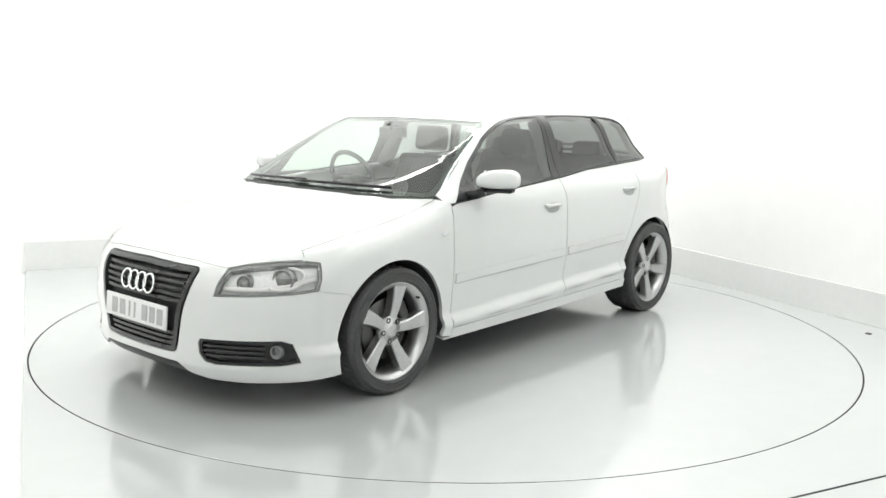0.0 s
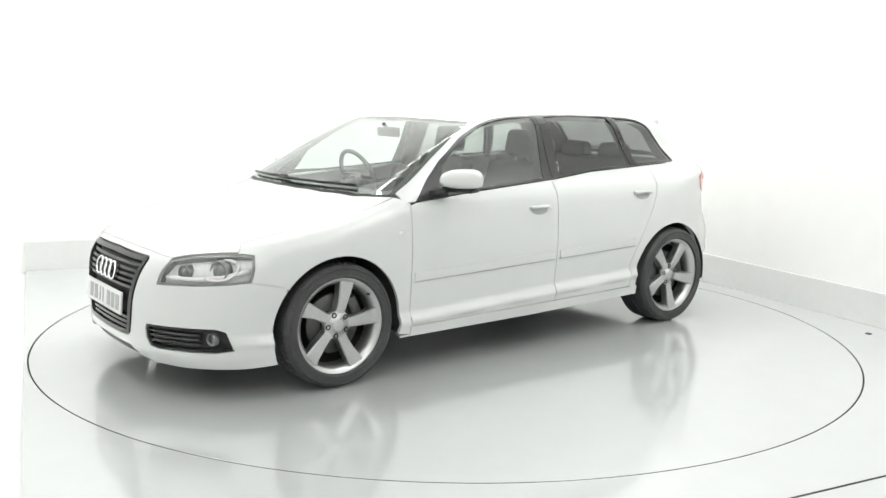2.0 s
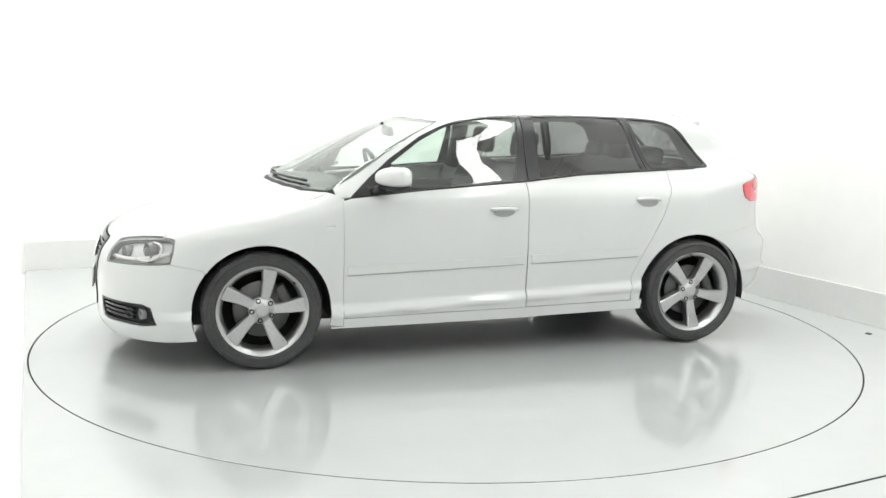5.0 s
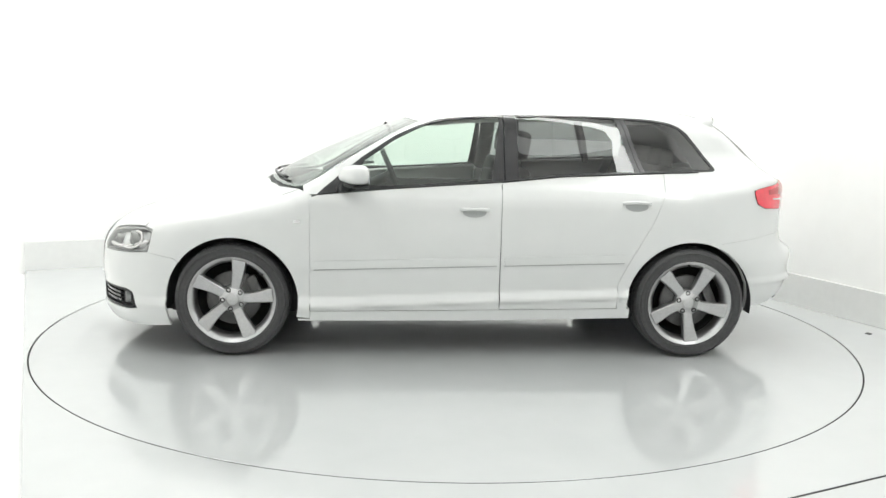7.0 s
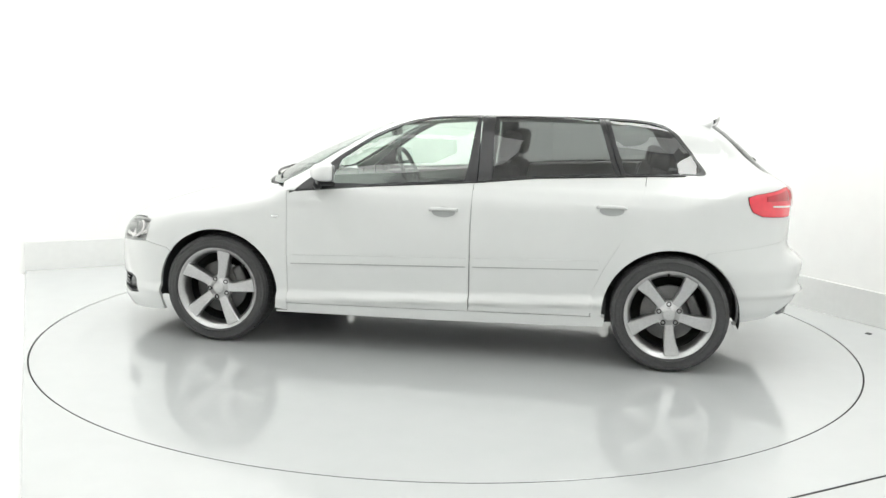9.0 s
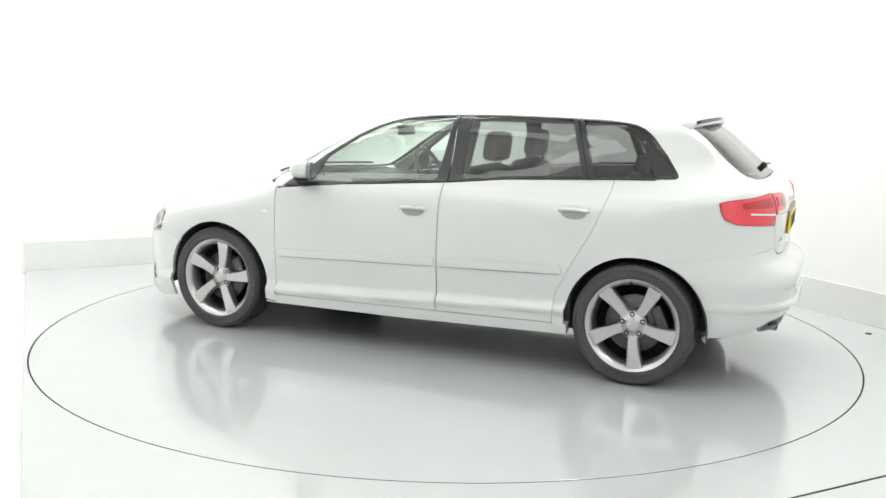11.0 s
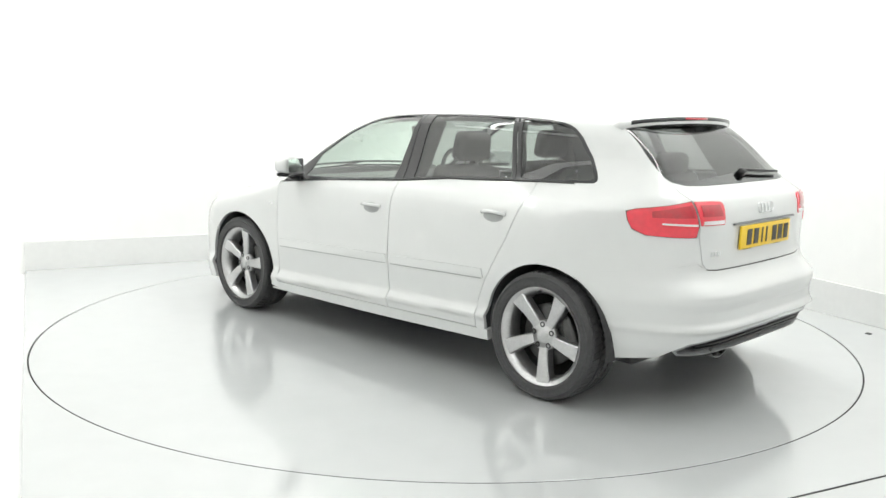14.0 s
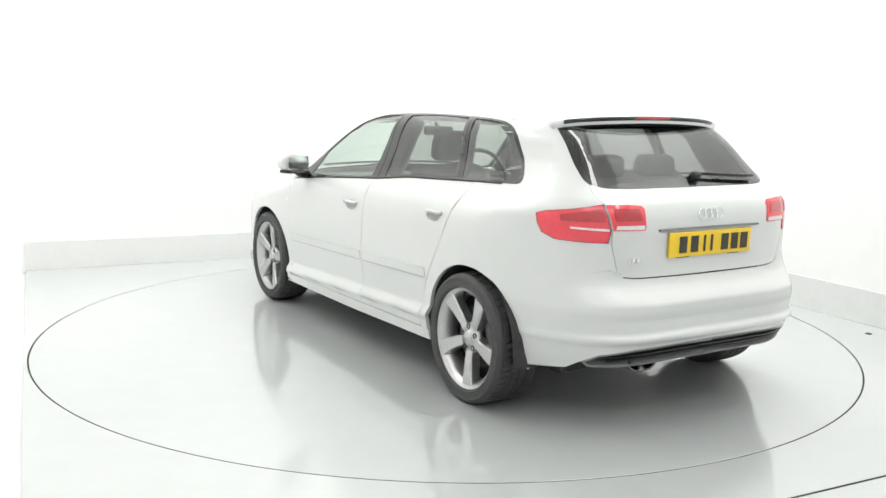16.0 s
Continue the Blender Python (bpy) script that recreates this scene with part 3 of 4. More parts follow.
def badge_rings(name, parent, y, z, width, way):
    """Four plain bright rings in a row."""
    r = width / 7.6
    bm = None
    for k in range(4):
        yc = y + (k - 1.5) * r * 1.62
        pts = []
        for i in range(28):
            a = 2 * math.pi * i / 28
            pts.append((0, yc + r * math.cos(a), z + r * 1.08 * math.sin(a)))
        p = (on_nose if way > 0 else on_tail)(*[(q[1], q[2]) for q in pts])
        n = normal_at(p)
        bm = tube(p + n * 0.004, r * (0.15 if way > 0 else 0.10), 8, bm, True)
    return part(name, bm, M_CHROME, parent, "row of four plain chrome rings")


def build_side(f):
    wing = loop(HOOD_SIDE + [[0, 0.003, -0.001]], HL_OUT[[5, 6, 7, 8]], SEAM_F, arch(AXLE, 38, 193, 40), on_side((0.862, 0.215), (0.862, 0.55), (0.862, 0.80), (0.868, 0.905)), on_top((0.925, 0.79)))
    panel("front_wing", wing, Section, M_PAINT, car, "white front wing round the wheel arch", flip=f, gap=0.0007, skirt=0.02, step=0.03)
    # doors
    front = loop(on_side((0.860, 0.258), (0.860, 0.55), (0.860, 0.80), (0.862, 0.890)), on_side((0.822, 0.903)), DLO_LOW[::-1][:2] + [[0, 0, -0.004]], on_side((-0.199, 0.975), (-0.194, 0.75), (-0.194, 0.273)))
    d1 = panel("front_door", front, Side, M_PAINT, car, "white front door with rub strip", flip=f, gap=0.0008, skirt=0.02, step=0.016)
    rear = loop(on_side((-0.197, 0.273), (-0.197, 0.75), (-0.202, 0.982)), DLO_LOW[[1, 0]] + [[0, 0, -0.004]], on_side((-1.135, 1.042), (-1.130, 0.985), (-1.099, 0.88), (-1.054, 0.77), (-0.989, 0.655), (-0.919, 0.53), (-0.872, 0.425), (-0.866, 0.32), (-0.866, 0.283)))
    d2 = panel("rear_door", rear, Side, M_PAINT, car, "white rear door with rub strip", flip=f, gap=0.0014, skirt=0.02, step=0.016)
    # shallow moulding along both doors
    for door, x0, x1 in ((d1, 0.84, -0.175), (d2, -0.215, -0.90)):
        zf = lambda x: 0.540 - 0.031 * (x - 0.84)
        xs = np.linspace(x0, x1, 8)
        o = on_side(*[(x, zf(x)) for x in xs], *[(x - 0.012 * (x < 0), zf(x) - 0.046) for x in xs[::-1]])
        panel("rub_strip", o, Side, M_PAINT, door, "white door moulding", flip=f, lift=0.006, skirt=0.010, step=0.03)
        # flat grey line paints the shaded joint below the moulding
        line = on_side(*[(x, zf(x) - 0.046) for x in xs], *[(x, zf(x) - 0.053) for x in xs[::-1]])
        panel("strip_shade", line, Side, M_SHADE_GREY, door, "thin grey line painted for the shaded joint under the moulding", flip=f, lift=0.002, skirt=0.0, step=0.03)
    # handles: a bar over a flat grey patch that paints in the hollow's shade
    for door, x, z in ((d1, -0.045, 0.836), (d2, -0.958, 0.880)):
        bm = None
        p = on_side(*[(x + s, z + 0.003 * math.cos(s * 20)) for s in np.linspace(-0.078, 0.078, 9)])
        n = normal_at(p)
        lift = np.array([0.004, 0.016, 0.021, 0.023, 0.024, 0.023, 0.021, 0.016, 0.004])
        bm = tube(p + n * lift[:, None], 0.0095, 10)
        for v in bm.verts:
            if f:
                v.co.y = -v.co.y
        part("door_handle", bm, M_PAINT, door, "white grab handle")
        cup_shade = on_side(*[(x + 0.066 * math.cos(a), z - 0.014 + 0.029 * math.sin(a)) for a in np.linspace(0, 2 * math.pi, 25)[:-1]])
        panel("handle_shade", cup_shade, Side, M_SHADE_GREY, door, "flat grey patch painted as shade behind the handle", flip=f, lift=0.0015, skirt=0.0, step=0.02)
    # sill
    sill = loop(on_side((0.861, 0.256), (-0.194, 0.271), (-0.867, 0.281)), on_side((-0.945, 0.281), (-0.943, 0.225), (0.0, 0.206), (0.925, 0.202), (0.929, 0.212), (0.861, 0.214)))
    panel("sill", sill, Side, M_PAINT, car, "white sill below the doors", flip=f, lift=0.001, skirt=0.05, gap=0.001)
    # window frames and panes
    cut1 = -0.215
    zt = lambda x: float(np.interp(-x, -DLO_TOP[:, 0], DLO_TOP[:, 2]))
    zl = lambda x: float(np.interp(x, DLO_LOW[:, 0], DLO_LOW[:, 2]))
    frame1 = loop(DLO_TOP[:8], on_side((cut1, zt(cut1)), (cut1, zl(cut1))), DLO_LOW[3:])
    pane1 = on_side((0.63, 0.955), (0.572, 1.088), (0.403, 1.206), (0.255, 1.280), (0.102, 1.322), (-0.03, 1.338), (-0.196, 1.343), (-0.145, 0.995), (0.10, 0.977), (0.395, 0.957))
    frame2 = loop(on_side((cut1 - 0.006, zt(cut1)),), DLO_TOP[8:10], on_side((-0.884, 1.353), (-0.998, 1.0435)), DLO_LOW[1:2], on_side((cut1 - 0.006, zl(cut1))))
    pane2 = on_side((-0.292, 1.346), (-0.58, 1.350), (-0.862, 1.345), (-0.968, 1.052), (-0.55, 1.032), (-0.297, 1.007))
    frame3 = loop(on_side((-0.889, 1.353)), DLO_TOP[10:], DLO_REAR, on_side((-1.25, 1.051), (-1.003, 1.043)))
    pane3 = rounded(on_side((-0.918, 1.342), (-1.06, 1.336), (-1.15, 1.325), (-1.242, 1.297), (-1.366, 1.165), (-1.428, 1.083), (-1.415, 1.066), (-1.2, 1.060), (-1.026, 1.053)), Section, 0.012)
    for owner, fr, pn, glass, words in ((d1, frame1, pane1, M_GLASS, "clear door glass"), (d2, frame2, pane2, M_TINT, "dark privacy glass"), (car, frame3, pane3, M_TINT, "dark privacy glass")):
        tr = panel("window_frame", fr, Section, M_GLOSSBLACK, owner, "satin black window surround", flip=f, holes=[pn], lift=0.001, skirt=0.006, step=0.03)
        panel("window_pane", shrink(pn, Section, -0.004), Section, glass, tr if owner is car else owner, words, flip=f, lift=-0.002, skirt=0.0, step=0.05)
    # thin moulding along the window line
    low = loop(DLO_LOW[::-1], on_side((-1.40, 1.053)))
    p = np.concatenate([np.linspace(a, b, 6)[:-1] for a, b in zip(low[:-1], low[1:])])
    q = Side.skin(p[:, [0, 2]])
    bm = tube(q + normal_at(q) * 0.002, 0.005, 6)
    if f:
        bmesh.ops.scale(bm, vec=(1, -1, 1), verts=bm.verts)
    part("waist_strip", bm, M_BLACK, car, "thin black strip below the windows")
    # rear quarter
    quarter = loop(on_side((-0.868, 0.285), (-0.868, 0.32), (-0.874, 0.425), (-0.921, 0.53), (-0.991, 0.655), (-1.056, 0.77), (-1.101, 0.88), (-1.131, 0.985), (-1.137, 1.044), (-1.16, 1.050)), DLO_REAR[::-1],
                   on_side((-1.0, 1.350)), on_top((-1.30, 0.535), (-1.43, 0.500)), RW_SIDE[::-1], GATE[3:6], TAIL_OUT[:9], GATE[7:9] + [[0, 0.001, 0]], BUMP_TOP_R, on_side((-1.60, 0.672)), on_side((-1.47, 0.655)), arch(-AXLE, 117, -10, 34)[:1], arch(-AXLE, 116, -11, 34)[1:])
    panel("rear_quarter", quarter, Tail, M_PAINT, car, "white rear quarter panel with thick pillar", flip=f, gap=0.0003, skirt=0.02, step=0.03)
    seam_back(loop(BUMP_TOP_R[1:], on_side((-1.60, 0.672), (-1.47, 0.655), (-1.456, 0.634))), Tail, M_PAINT, car, f)
    seam_back(loop(HL_OUT[8], SEAM_F[0], on_side((1.565, 0.54))), Nose, M_PAINT, car, f)
    seam_back(loop(HL_OUT[2], HOOD_FRONT), Nose, M_PAINT, car, f)
    seam_back(loop(HOOD_SIDE, HL_OUT[5]), Section, M_PAINT, car, f)
    seam_back(on_side((0.861, 0.30), (0.861, 0.55), (0.861, 0.85)), Side, M_PAINT, car, f)
    seam_back(on_side((-1.131, 1.0), (-1.100, 0.88), (-1.055, 0.77), (-0.990, 0.655), (-0.920, 0.53), (-0.873, 0.425), (-0.867, 0.30)), Side, M_PAINT, car, f)
    seam_back(on_side((-0.198, 0.95), (-0.196, 0.75), (-0.1955, 0.60)), Side, M_SHADE_GREY, car, f)
    wb = on_side((0.950, 0.765), (0.912, 0.765), (0.912, 0.752), (0.950, 0.752))
    panel("wing_badge", wb, Side, M_CHROME, car, "small grey metal badge", flip=f, lift=0.003, skirt=0.004)
    seam_back(on_side((0.862, 0.80), (0.862, 0.86), (0.868, 0.900), (0.905, 0.918)), Side, M_PAINT, car, f)
    trim = loop(on_side((-1.10, 1.335), (-1.22, 1.27), (-1.29, 1.16), (-1.33, 1.085), (-1.34, 1.03), (-1.46, 1.02)), on_tail((0.60, 1.06), (0.556, 1.10), (0.546, 1.16), (0.526, 1.25), (0.502, 1.325)))
    panel("pillar_trim", trim, Tail, M_DASH, car, "dark grey inner pillar trim", flip=f, lift=-0.03, skirt=0.0, step=0.04)
    seam_back(GATE[5:10], Tail, M_PAINT, car, f)
    build_mirror(f, d1)


def build_mirror(f, door):
    bm = bmesh.new()
    bmesh.ops.create_uvsphere(bm, u_segments=28, v_segments=18, radius=1.0)
    for v in bm.verts:
        x, y, z = v.co
        e = lambda a, p: math.copysign(abs(a) ** p, a)
        v.co = Vector((0.075 * e(x, 0.75) * (1.0 - 0.15 * y), 0.118 * e(y, 0.75), (0.068 if z > 0 else 0.044) * e(z, 0.75) * (0.92 + 0.14 * y) + 0.004 * y))
        if v.co.x < -0.028:
            v.co.x = -0.028 - (v.co.x + 0.028) * -0.12
    bmesh.ops.transform(bm, matrix=pose(0.608, 0.952, 1.016, 0, 0, 24), verts=bm.verts)
    foot = [(0.70, 0.80, 0.935), (0.68, 0.86, 0.945), (0.665, 0.905, 0.962)]
    shell = part("door_mirror", mirror_y(bm, f), M_PAINT, door, "white door mirror housing")
    part("mirror_foot", mirror_y(merge(tube(foot, 0.026, 10), box((0.095, 0.175, 0.022), (0.610, 0.948, 0.969), (0, 0, 24), 0.012)), f), M_BLACK, shell, "black mirror foot")
    part("mirror_glass", mirror_y(box((0.004, 0.180, 0.082), (0.572, 0.936, 1.024), (0, 0, 24), 0.0019), f), M_CHROME, shell, "silvered mirror glass")


def mirror_y(bm, f):
    if f:
        bmesh.ops.scale(bm, vec=(1, -1, 1), verts=bm.verts)
    return bm


def build_headlamp(f):
    h = panel("headlight", HL_OUT, Nose, M_REFLECTOR, car, "clear headlamp with silver reflector", flip=f, lift=-0.038, skirt=0.0, step=0.03)
    panel("bezel", HL_OUT, Nose, M_BEZEL, h, "dark grey lamp surround", flip=f, holes=[shrink(HL_OUT, Nose, 0.010)], lift=-0.008, skirt=0.045)
    panel("lens", HL_OUT, Nose, M_LENS, h, "clear lamp cover", flip=f, gap=0.002, lift=0.001, skirt=0.006)
    for y, z, r in ((0.735, 0.632, 0.046), (0.60, 0.618, 0.032)):
        c = on_nose((y, z))[0]
        n = normal_at(c[None])[0]
        way = Vector((0.93, 0.36, 0))
        bm = lathe([(r * 1.12, -0.030), (r * 1.15, 0.012), (r * 1.0, 0.016), (r * 0.95, 0.0), (r * 0.8, 0.010), (r * 0.45, 0.022), (0.001, 0.026)], 28)
        m = Matrix.Translation(Vector(c - n * 0.034)) @ way.to_track_quat("Y", "Z").to_matrix().to_4x4()
        bmesh.ops.transform(bm, matrix=m, verts=bm.verts)
        part("projector", mirror_y(bm, f), M_BEZEL, h, "smoky projector lens")
    pts = Nose.skin(np.stack([np.linspace(Nose.flat(HL_OUT[[1]])[0, 0] + 0.02, Nose.flat(HL_OUT[[7]])[0, 0] - 0.02, 14), 0.588 - 0.022 * np.sin(np.linspace(0, 3.1, 14)) + np.linspace(0, 0.045, 14) ** 1.0], -1))
    bm = tube(pts - normal_at(pts) * 0.022, 0.012, 8)
    part("running_light", mirror_y(bm, f), M_CLEARLENS, h, "white daytime running light strip")
    a = np.linspace(-2.3, 1.7, 18)
    c = on_nose((0.735, 0.632))[0]
    q = on_nose(*[(0.735 + 0.058 * math.cos(t), 0.632 + 0.05 * math.sin(t)) for t in a])
    part("light_ring", mirror_y(tube(q - normal_at(q) * 0.014, 0.008, 8), f), M_CLEARLENS, h, "white lamp ring")


def build_fog(f, fb):
    g = panel("fog_grille", FOG, Nose, M_PLASTIC, fb, "black side intake with fog lamp", flip=f, lift=-0.03, skirt=0.0)
    panel("intake_rim", FOG, Nose, M_BLACK, g, "black intake edge", flip=f, holes=[shrink(FOG, Nose, 0.010)], lift=-0.003, skirt=0.03)
    for z in (0.318, 0.296, 0.274):
        panel("slat", on_nose((0.43, z + 0.006), (0.55, z + 0.006), (0.69, z + 0.006), (0.69, z - 0.005), (0.55, z - 0.005), (0.43, z - 0.005)), Nose, M_GLOSSBLACK, g, flip=f, lift=-0.008, skirt=0.018)
    c = on_nose((0.722, 0.300))[0]
    bm = lathe([(0.030, -0.02), (0.031, 0.006), (0.026, 0.008), (0.024, -0.008), (0.012, -0.006), (0.001, -0.002)], 28)
    m = Matrix.Translation(Vector(c) - Vector((0.02, 0.006, 0))) @ Vector((0.94, 0.30, 0)).to_track_quat("Y", "Z").to_matrix().to_4x4()
    bmesh.ops.transform(bm, matrix=m, verts=bm.verts)
    part("fog_lamp", mirror_y(bm, f), M_DIFFUSER, g, "round bright fog lamp")


def build_rear():
    gate = panel("tailgate", both(GATE), Tail, M_PAINT, car, "white tailgate with wide rear window", gap=0.0012, skirt=0.02)
    win = both(loop(on_tail((0.0, 1.064), (0.40, 1.064), (0.500, 1.068), (0.548, 1.084)), RW_SIDE, on_tail((0.25, 1.338), (0.0, 1.34))))
    pane = panel("rear_window", win, Tail, M_TINT, gate, "dark tinted rear window", lift=-0.002, skirt=0.004, step=0.04)
    panel("window_edge", win, Tail, M_GLOSSBLACK, pane, "black window edge", holes=[shrink(win, Tail, 0.022)], lift=-0.005, skirt=0.0)
    # roof spoiler: a wing that carries the roof line back over the window
    sp = bmesh.new()
    under = bmesh.new()
    strip = bmesh.new()
    rows, low_rows, strip_rows = [], [], []
    for y in np.linspace(-0.53, 0.53, 25):
        s = abs(y) / 0.53
        x0, x1 = -1.40, -1.565 + 0.09 * s ** 2.5
        z0 = float(on_top((x0, y))[0, 2])
        z1 = 1.372 - 0.020 * s ** 2 - 0.012 * s ** 8
        top = [(x0, y, z0 + 0.002), ((x0 + x1) / 2, y, (z0 + z1) / 2 + 0.008), (x1 + 0.02, y, z1 + 0.004), (x1, y, z1)]
        top += [(x1 + 0.001, y, z1 - 0.018), (x1 + 0.004, y, z1 - 0.032)]
        low = [(x1 + 0.004, y, z1 - 0.032), (x1 + 0.008, y, z1 - 0.040), (x1 + 0.05, y, z1 - 0.050), (x0 - 0.01, y, z1 - 0.050)]
        if s < 0.92:
            strip_rows.append([strip.verts.new(p) for p in ((x1 + 0.006, y, z1 + 0.0015), (x1 - 0.002, y, z1 + 0.0005), (x1 - 0.0005, y, z1 - 0.017), (x1 + 0.004, y, z1 - 0.0175))])
        rows.append([sp.verts.new(p) for p in top])
        low_rows.append([under.verts.new(p) for p in low])
    for b, rr in ((sp, rows), (under, low_rows), (strip, strip_rows)):
        for r0, r1 in zip(rr, rr[1:]):
            for i in range(len(r0) - 1):
                b.faces.new((r0[i], r0[i + 1], r1[i + 1], r1[i]))
        b.faces.new(rr[0]) if len(rr[0]) > 2 else None
        b.faces.new(rr[-1][::-1])
    spoiler = part("roof_spoiler", sp, M_PAINT, gate, "white roof spoiler")
    part("spoiler_edge", under, M_GLOSSBLACK, spoiler, "gloss black underside of the spoiler")
    part("lamp_strip", strip, M_GLOSSBLACK, spoiler, "smoked lamp strip in the spoiler edge")
    part("brake_light", box((0.008, 0.22, 0.012), (-1.5645, 0, 1.364), (0, 0, 0), 0.004), M_DEEPRED, spoiler, "high red brake light")
    # lamps
    for f in SIDES:
        t = panel("tail_light", rounded(TAIL_OUT, Tail, 0.012), Tail, M_RED, car, "red wrap-round tail lamp", flip=f, gap=0.0015, lift=0.004, skirt=0.02, step=0.02)
        panel("gasket", shrink(TAIL_OUT, Tail, -0.001), Tail, M_BLACK, t, "thin black lamp seal", flip=f, lift=0.0015, skirt=0.0, step=0.02)
        o = on_tail((0.565, 0.995), (0.66, 0.975), (0.71, 0.962), (0.71, 0.925), (0.64, 0.925), (0.558, 0.925))
        panel("lamp_bowl", shrink(o, Tail, 0.006), Tail, M_DEEPRED, t, "deep red lamp bowl", flip=f, lift=0.0065, skirt=0.004, step=0.02)
        panel("light_strip", on_tail((0.555, 0.903), (0.68, 0.908), (0.68, 0.900), (0.555, 0.893)), Tail, M_CLEARLENS, t, "pale light strip", flip=f, lift=0.0075, skirt=0.004)
        i = panel("tail_light_inner", TAIL_IN, Tail, M_RED, gate, "red inner tail lamp", flip=f, gap=0.0015, lift=0.004, skirt=0.02, step=0.02)
        panel("lamp_bowl", on_tail((0.535, 0.985), (0.42, 0.985), (0.405, 0.935), (0.53, 0.935)), Tail, M_DEEPRED, i, "deep red lamp bowl", flip=f, lift=0.0065, skirt=0.004, step=0.02)
        panel("reversing_light", on_tail((0.525, 0.916), (0.396, 0.916), (0.396, 0.899), (0.53, 0.899)), Tail, M_CLEARLENS, i, "white reversing light", flip=f, lift=0.0075, skirt=0.004)
    number_plate("number_plate", gate, Tail, 0.822, -1.972, M_YELLOWPLATE, M_BLACKBAR, -1)
    panel("grip_strip", both(on_tail((0.0, 0.897), (0.15, 0.897), (0.315, 0.895), (0.315, 0.886), (0.15, 0.887), (0.0, 0.887))), Tail, M_DIFFUSER, gate, "grey strip above the plate", lift=0.012, skirt=0.02)
    # two dark slots below the plate, laid on as flat black strips
    for f in SIDES:
        panel("plate_slot", on_tail((0.12, 0.771), (0.20, 0.771), (0.20, 0.761), (0.12, 0.761)), Tail, M_BLACK, gate, "dark slot below the plate", flip=f, lift=0.003, skirt=0.004)
    badge_rings("badge", gate, 0.0, 0.950, 0.17, -1)
    for y in (0.468, 0.446, 0.424):
        panel("badge_bar", on_tail((y, 0.772), (y - 0.014, 0.772), (y - 0.014, 0.752), (y, 0.752)), Tail, M_CHROME, gate, "small chrome lettering bar", lift=0.004, skirt=0.004)
    # wiper
    p = Tail.skin(np.stack([np.linspace(Tail.flat(on_tail((-0.06, 1.10)))[0, 0], Tail.flat(on_tail((-0.44, 1.085)))[0, 0], 8), np.linspace(1.105, 1.085, 8)], -1))
    bm = tube(p + normal_at(p) * 0.018, 0.007, 8)
    hub = on_tail((-0.06, 1.10))
    bm = merge(bm, box((0.034, 0.050, 0.036), tuple(hub[0] + normal_at(hub)[0] * 0.010), (0, -40, 0), 0.010))
    part("rear_wiper", bm, M_BLACK, gate, "black rear wiper parked on the window")
    # bumper
    low = on_tail((0.68, 0.29), (0.655, 0.325), (0.60, 0.362), (0.45, 0.385), (0.20, 0.392), (0.0, 0.394))
    half = loop(on_tail((0.0, 0.679), (0.20, 0.680), (0.42, 0.682), (0.49, 0.690)), BUMP_TOP_R[1:] - [[0, 0, 0.001]], on_side((-1.60, 0.6715), (-1.47, 0.6545)), arch(-AXLE, 117.1, 190, 20, r=ARCH_R), on_side((-1.63, 0.262)), on_tail((0.77, 0.27)), low)
    rb = panel("rear_bumper", both(half), Tail, M_PAINT, car, "white rear bumper", gap=0.0002, skirt=0.02, step=0.018)
    dif = both(loop(on_tail((0.0, 0.392), (0.20, 0.390), (0.45, 0.383), (0.60, 0.360), (0.65, 0.325), (0.62, 0.300), (0.45, 0.295), (0.20, 0.300), (0.0, 0.300))))
    d = panel("diffuser", dif, Tail, M_PLASTIC, rb, "black slatted rear diffuser", lift=-0.03, skirt=0.0)
    panel("diffuser_rim", dif, Tail, M_DIFFUSER, d, "grey diffuser edge", holes=[shrink(dif, Tail, 0.008)], lift=-0.002, skirt=0.03)
    for z in (0.372, 0.352, 0.332):
        panel("slat", both(on_tail((0.0, z + 0.005), (0.30, z + 0.003), (0.56, z - 0.006), (0.56, z - 0.014), (0.30, z - 0.006), (0.0, z - 0.004))), Tail, M_BLACK, d, lift=-0.012, skirt=0.015)
    ring = [(-1.955, 0.360 + 0.078 * math.cos(a), 0.306 + 0.040 * math.sin(a)) for a in np.linspace(0, 2 * math.pi, 37)[:-1]]
    part("pipe_collar", tube(ring, 0.006, 8, None, True), M_PIPE, rb, "dark oval collar round the tailpipes")
    for dy in (0.396, 0.324):
        pipe = part("tailpipe", lathe([(0.033, -0.20), (0.035, 0.0), (0.0365, 0.004), (0.034, 0.006), (0.031, 0.0), (0.030, -0.12), (0.001, -0.121)], 28), M_PIPE, car, "dark polished round tailpipe")
        pipe.matrix_basis = pose(-1.950, dy, 0.303, 0, 0, 90)


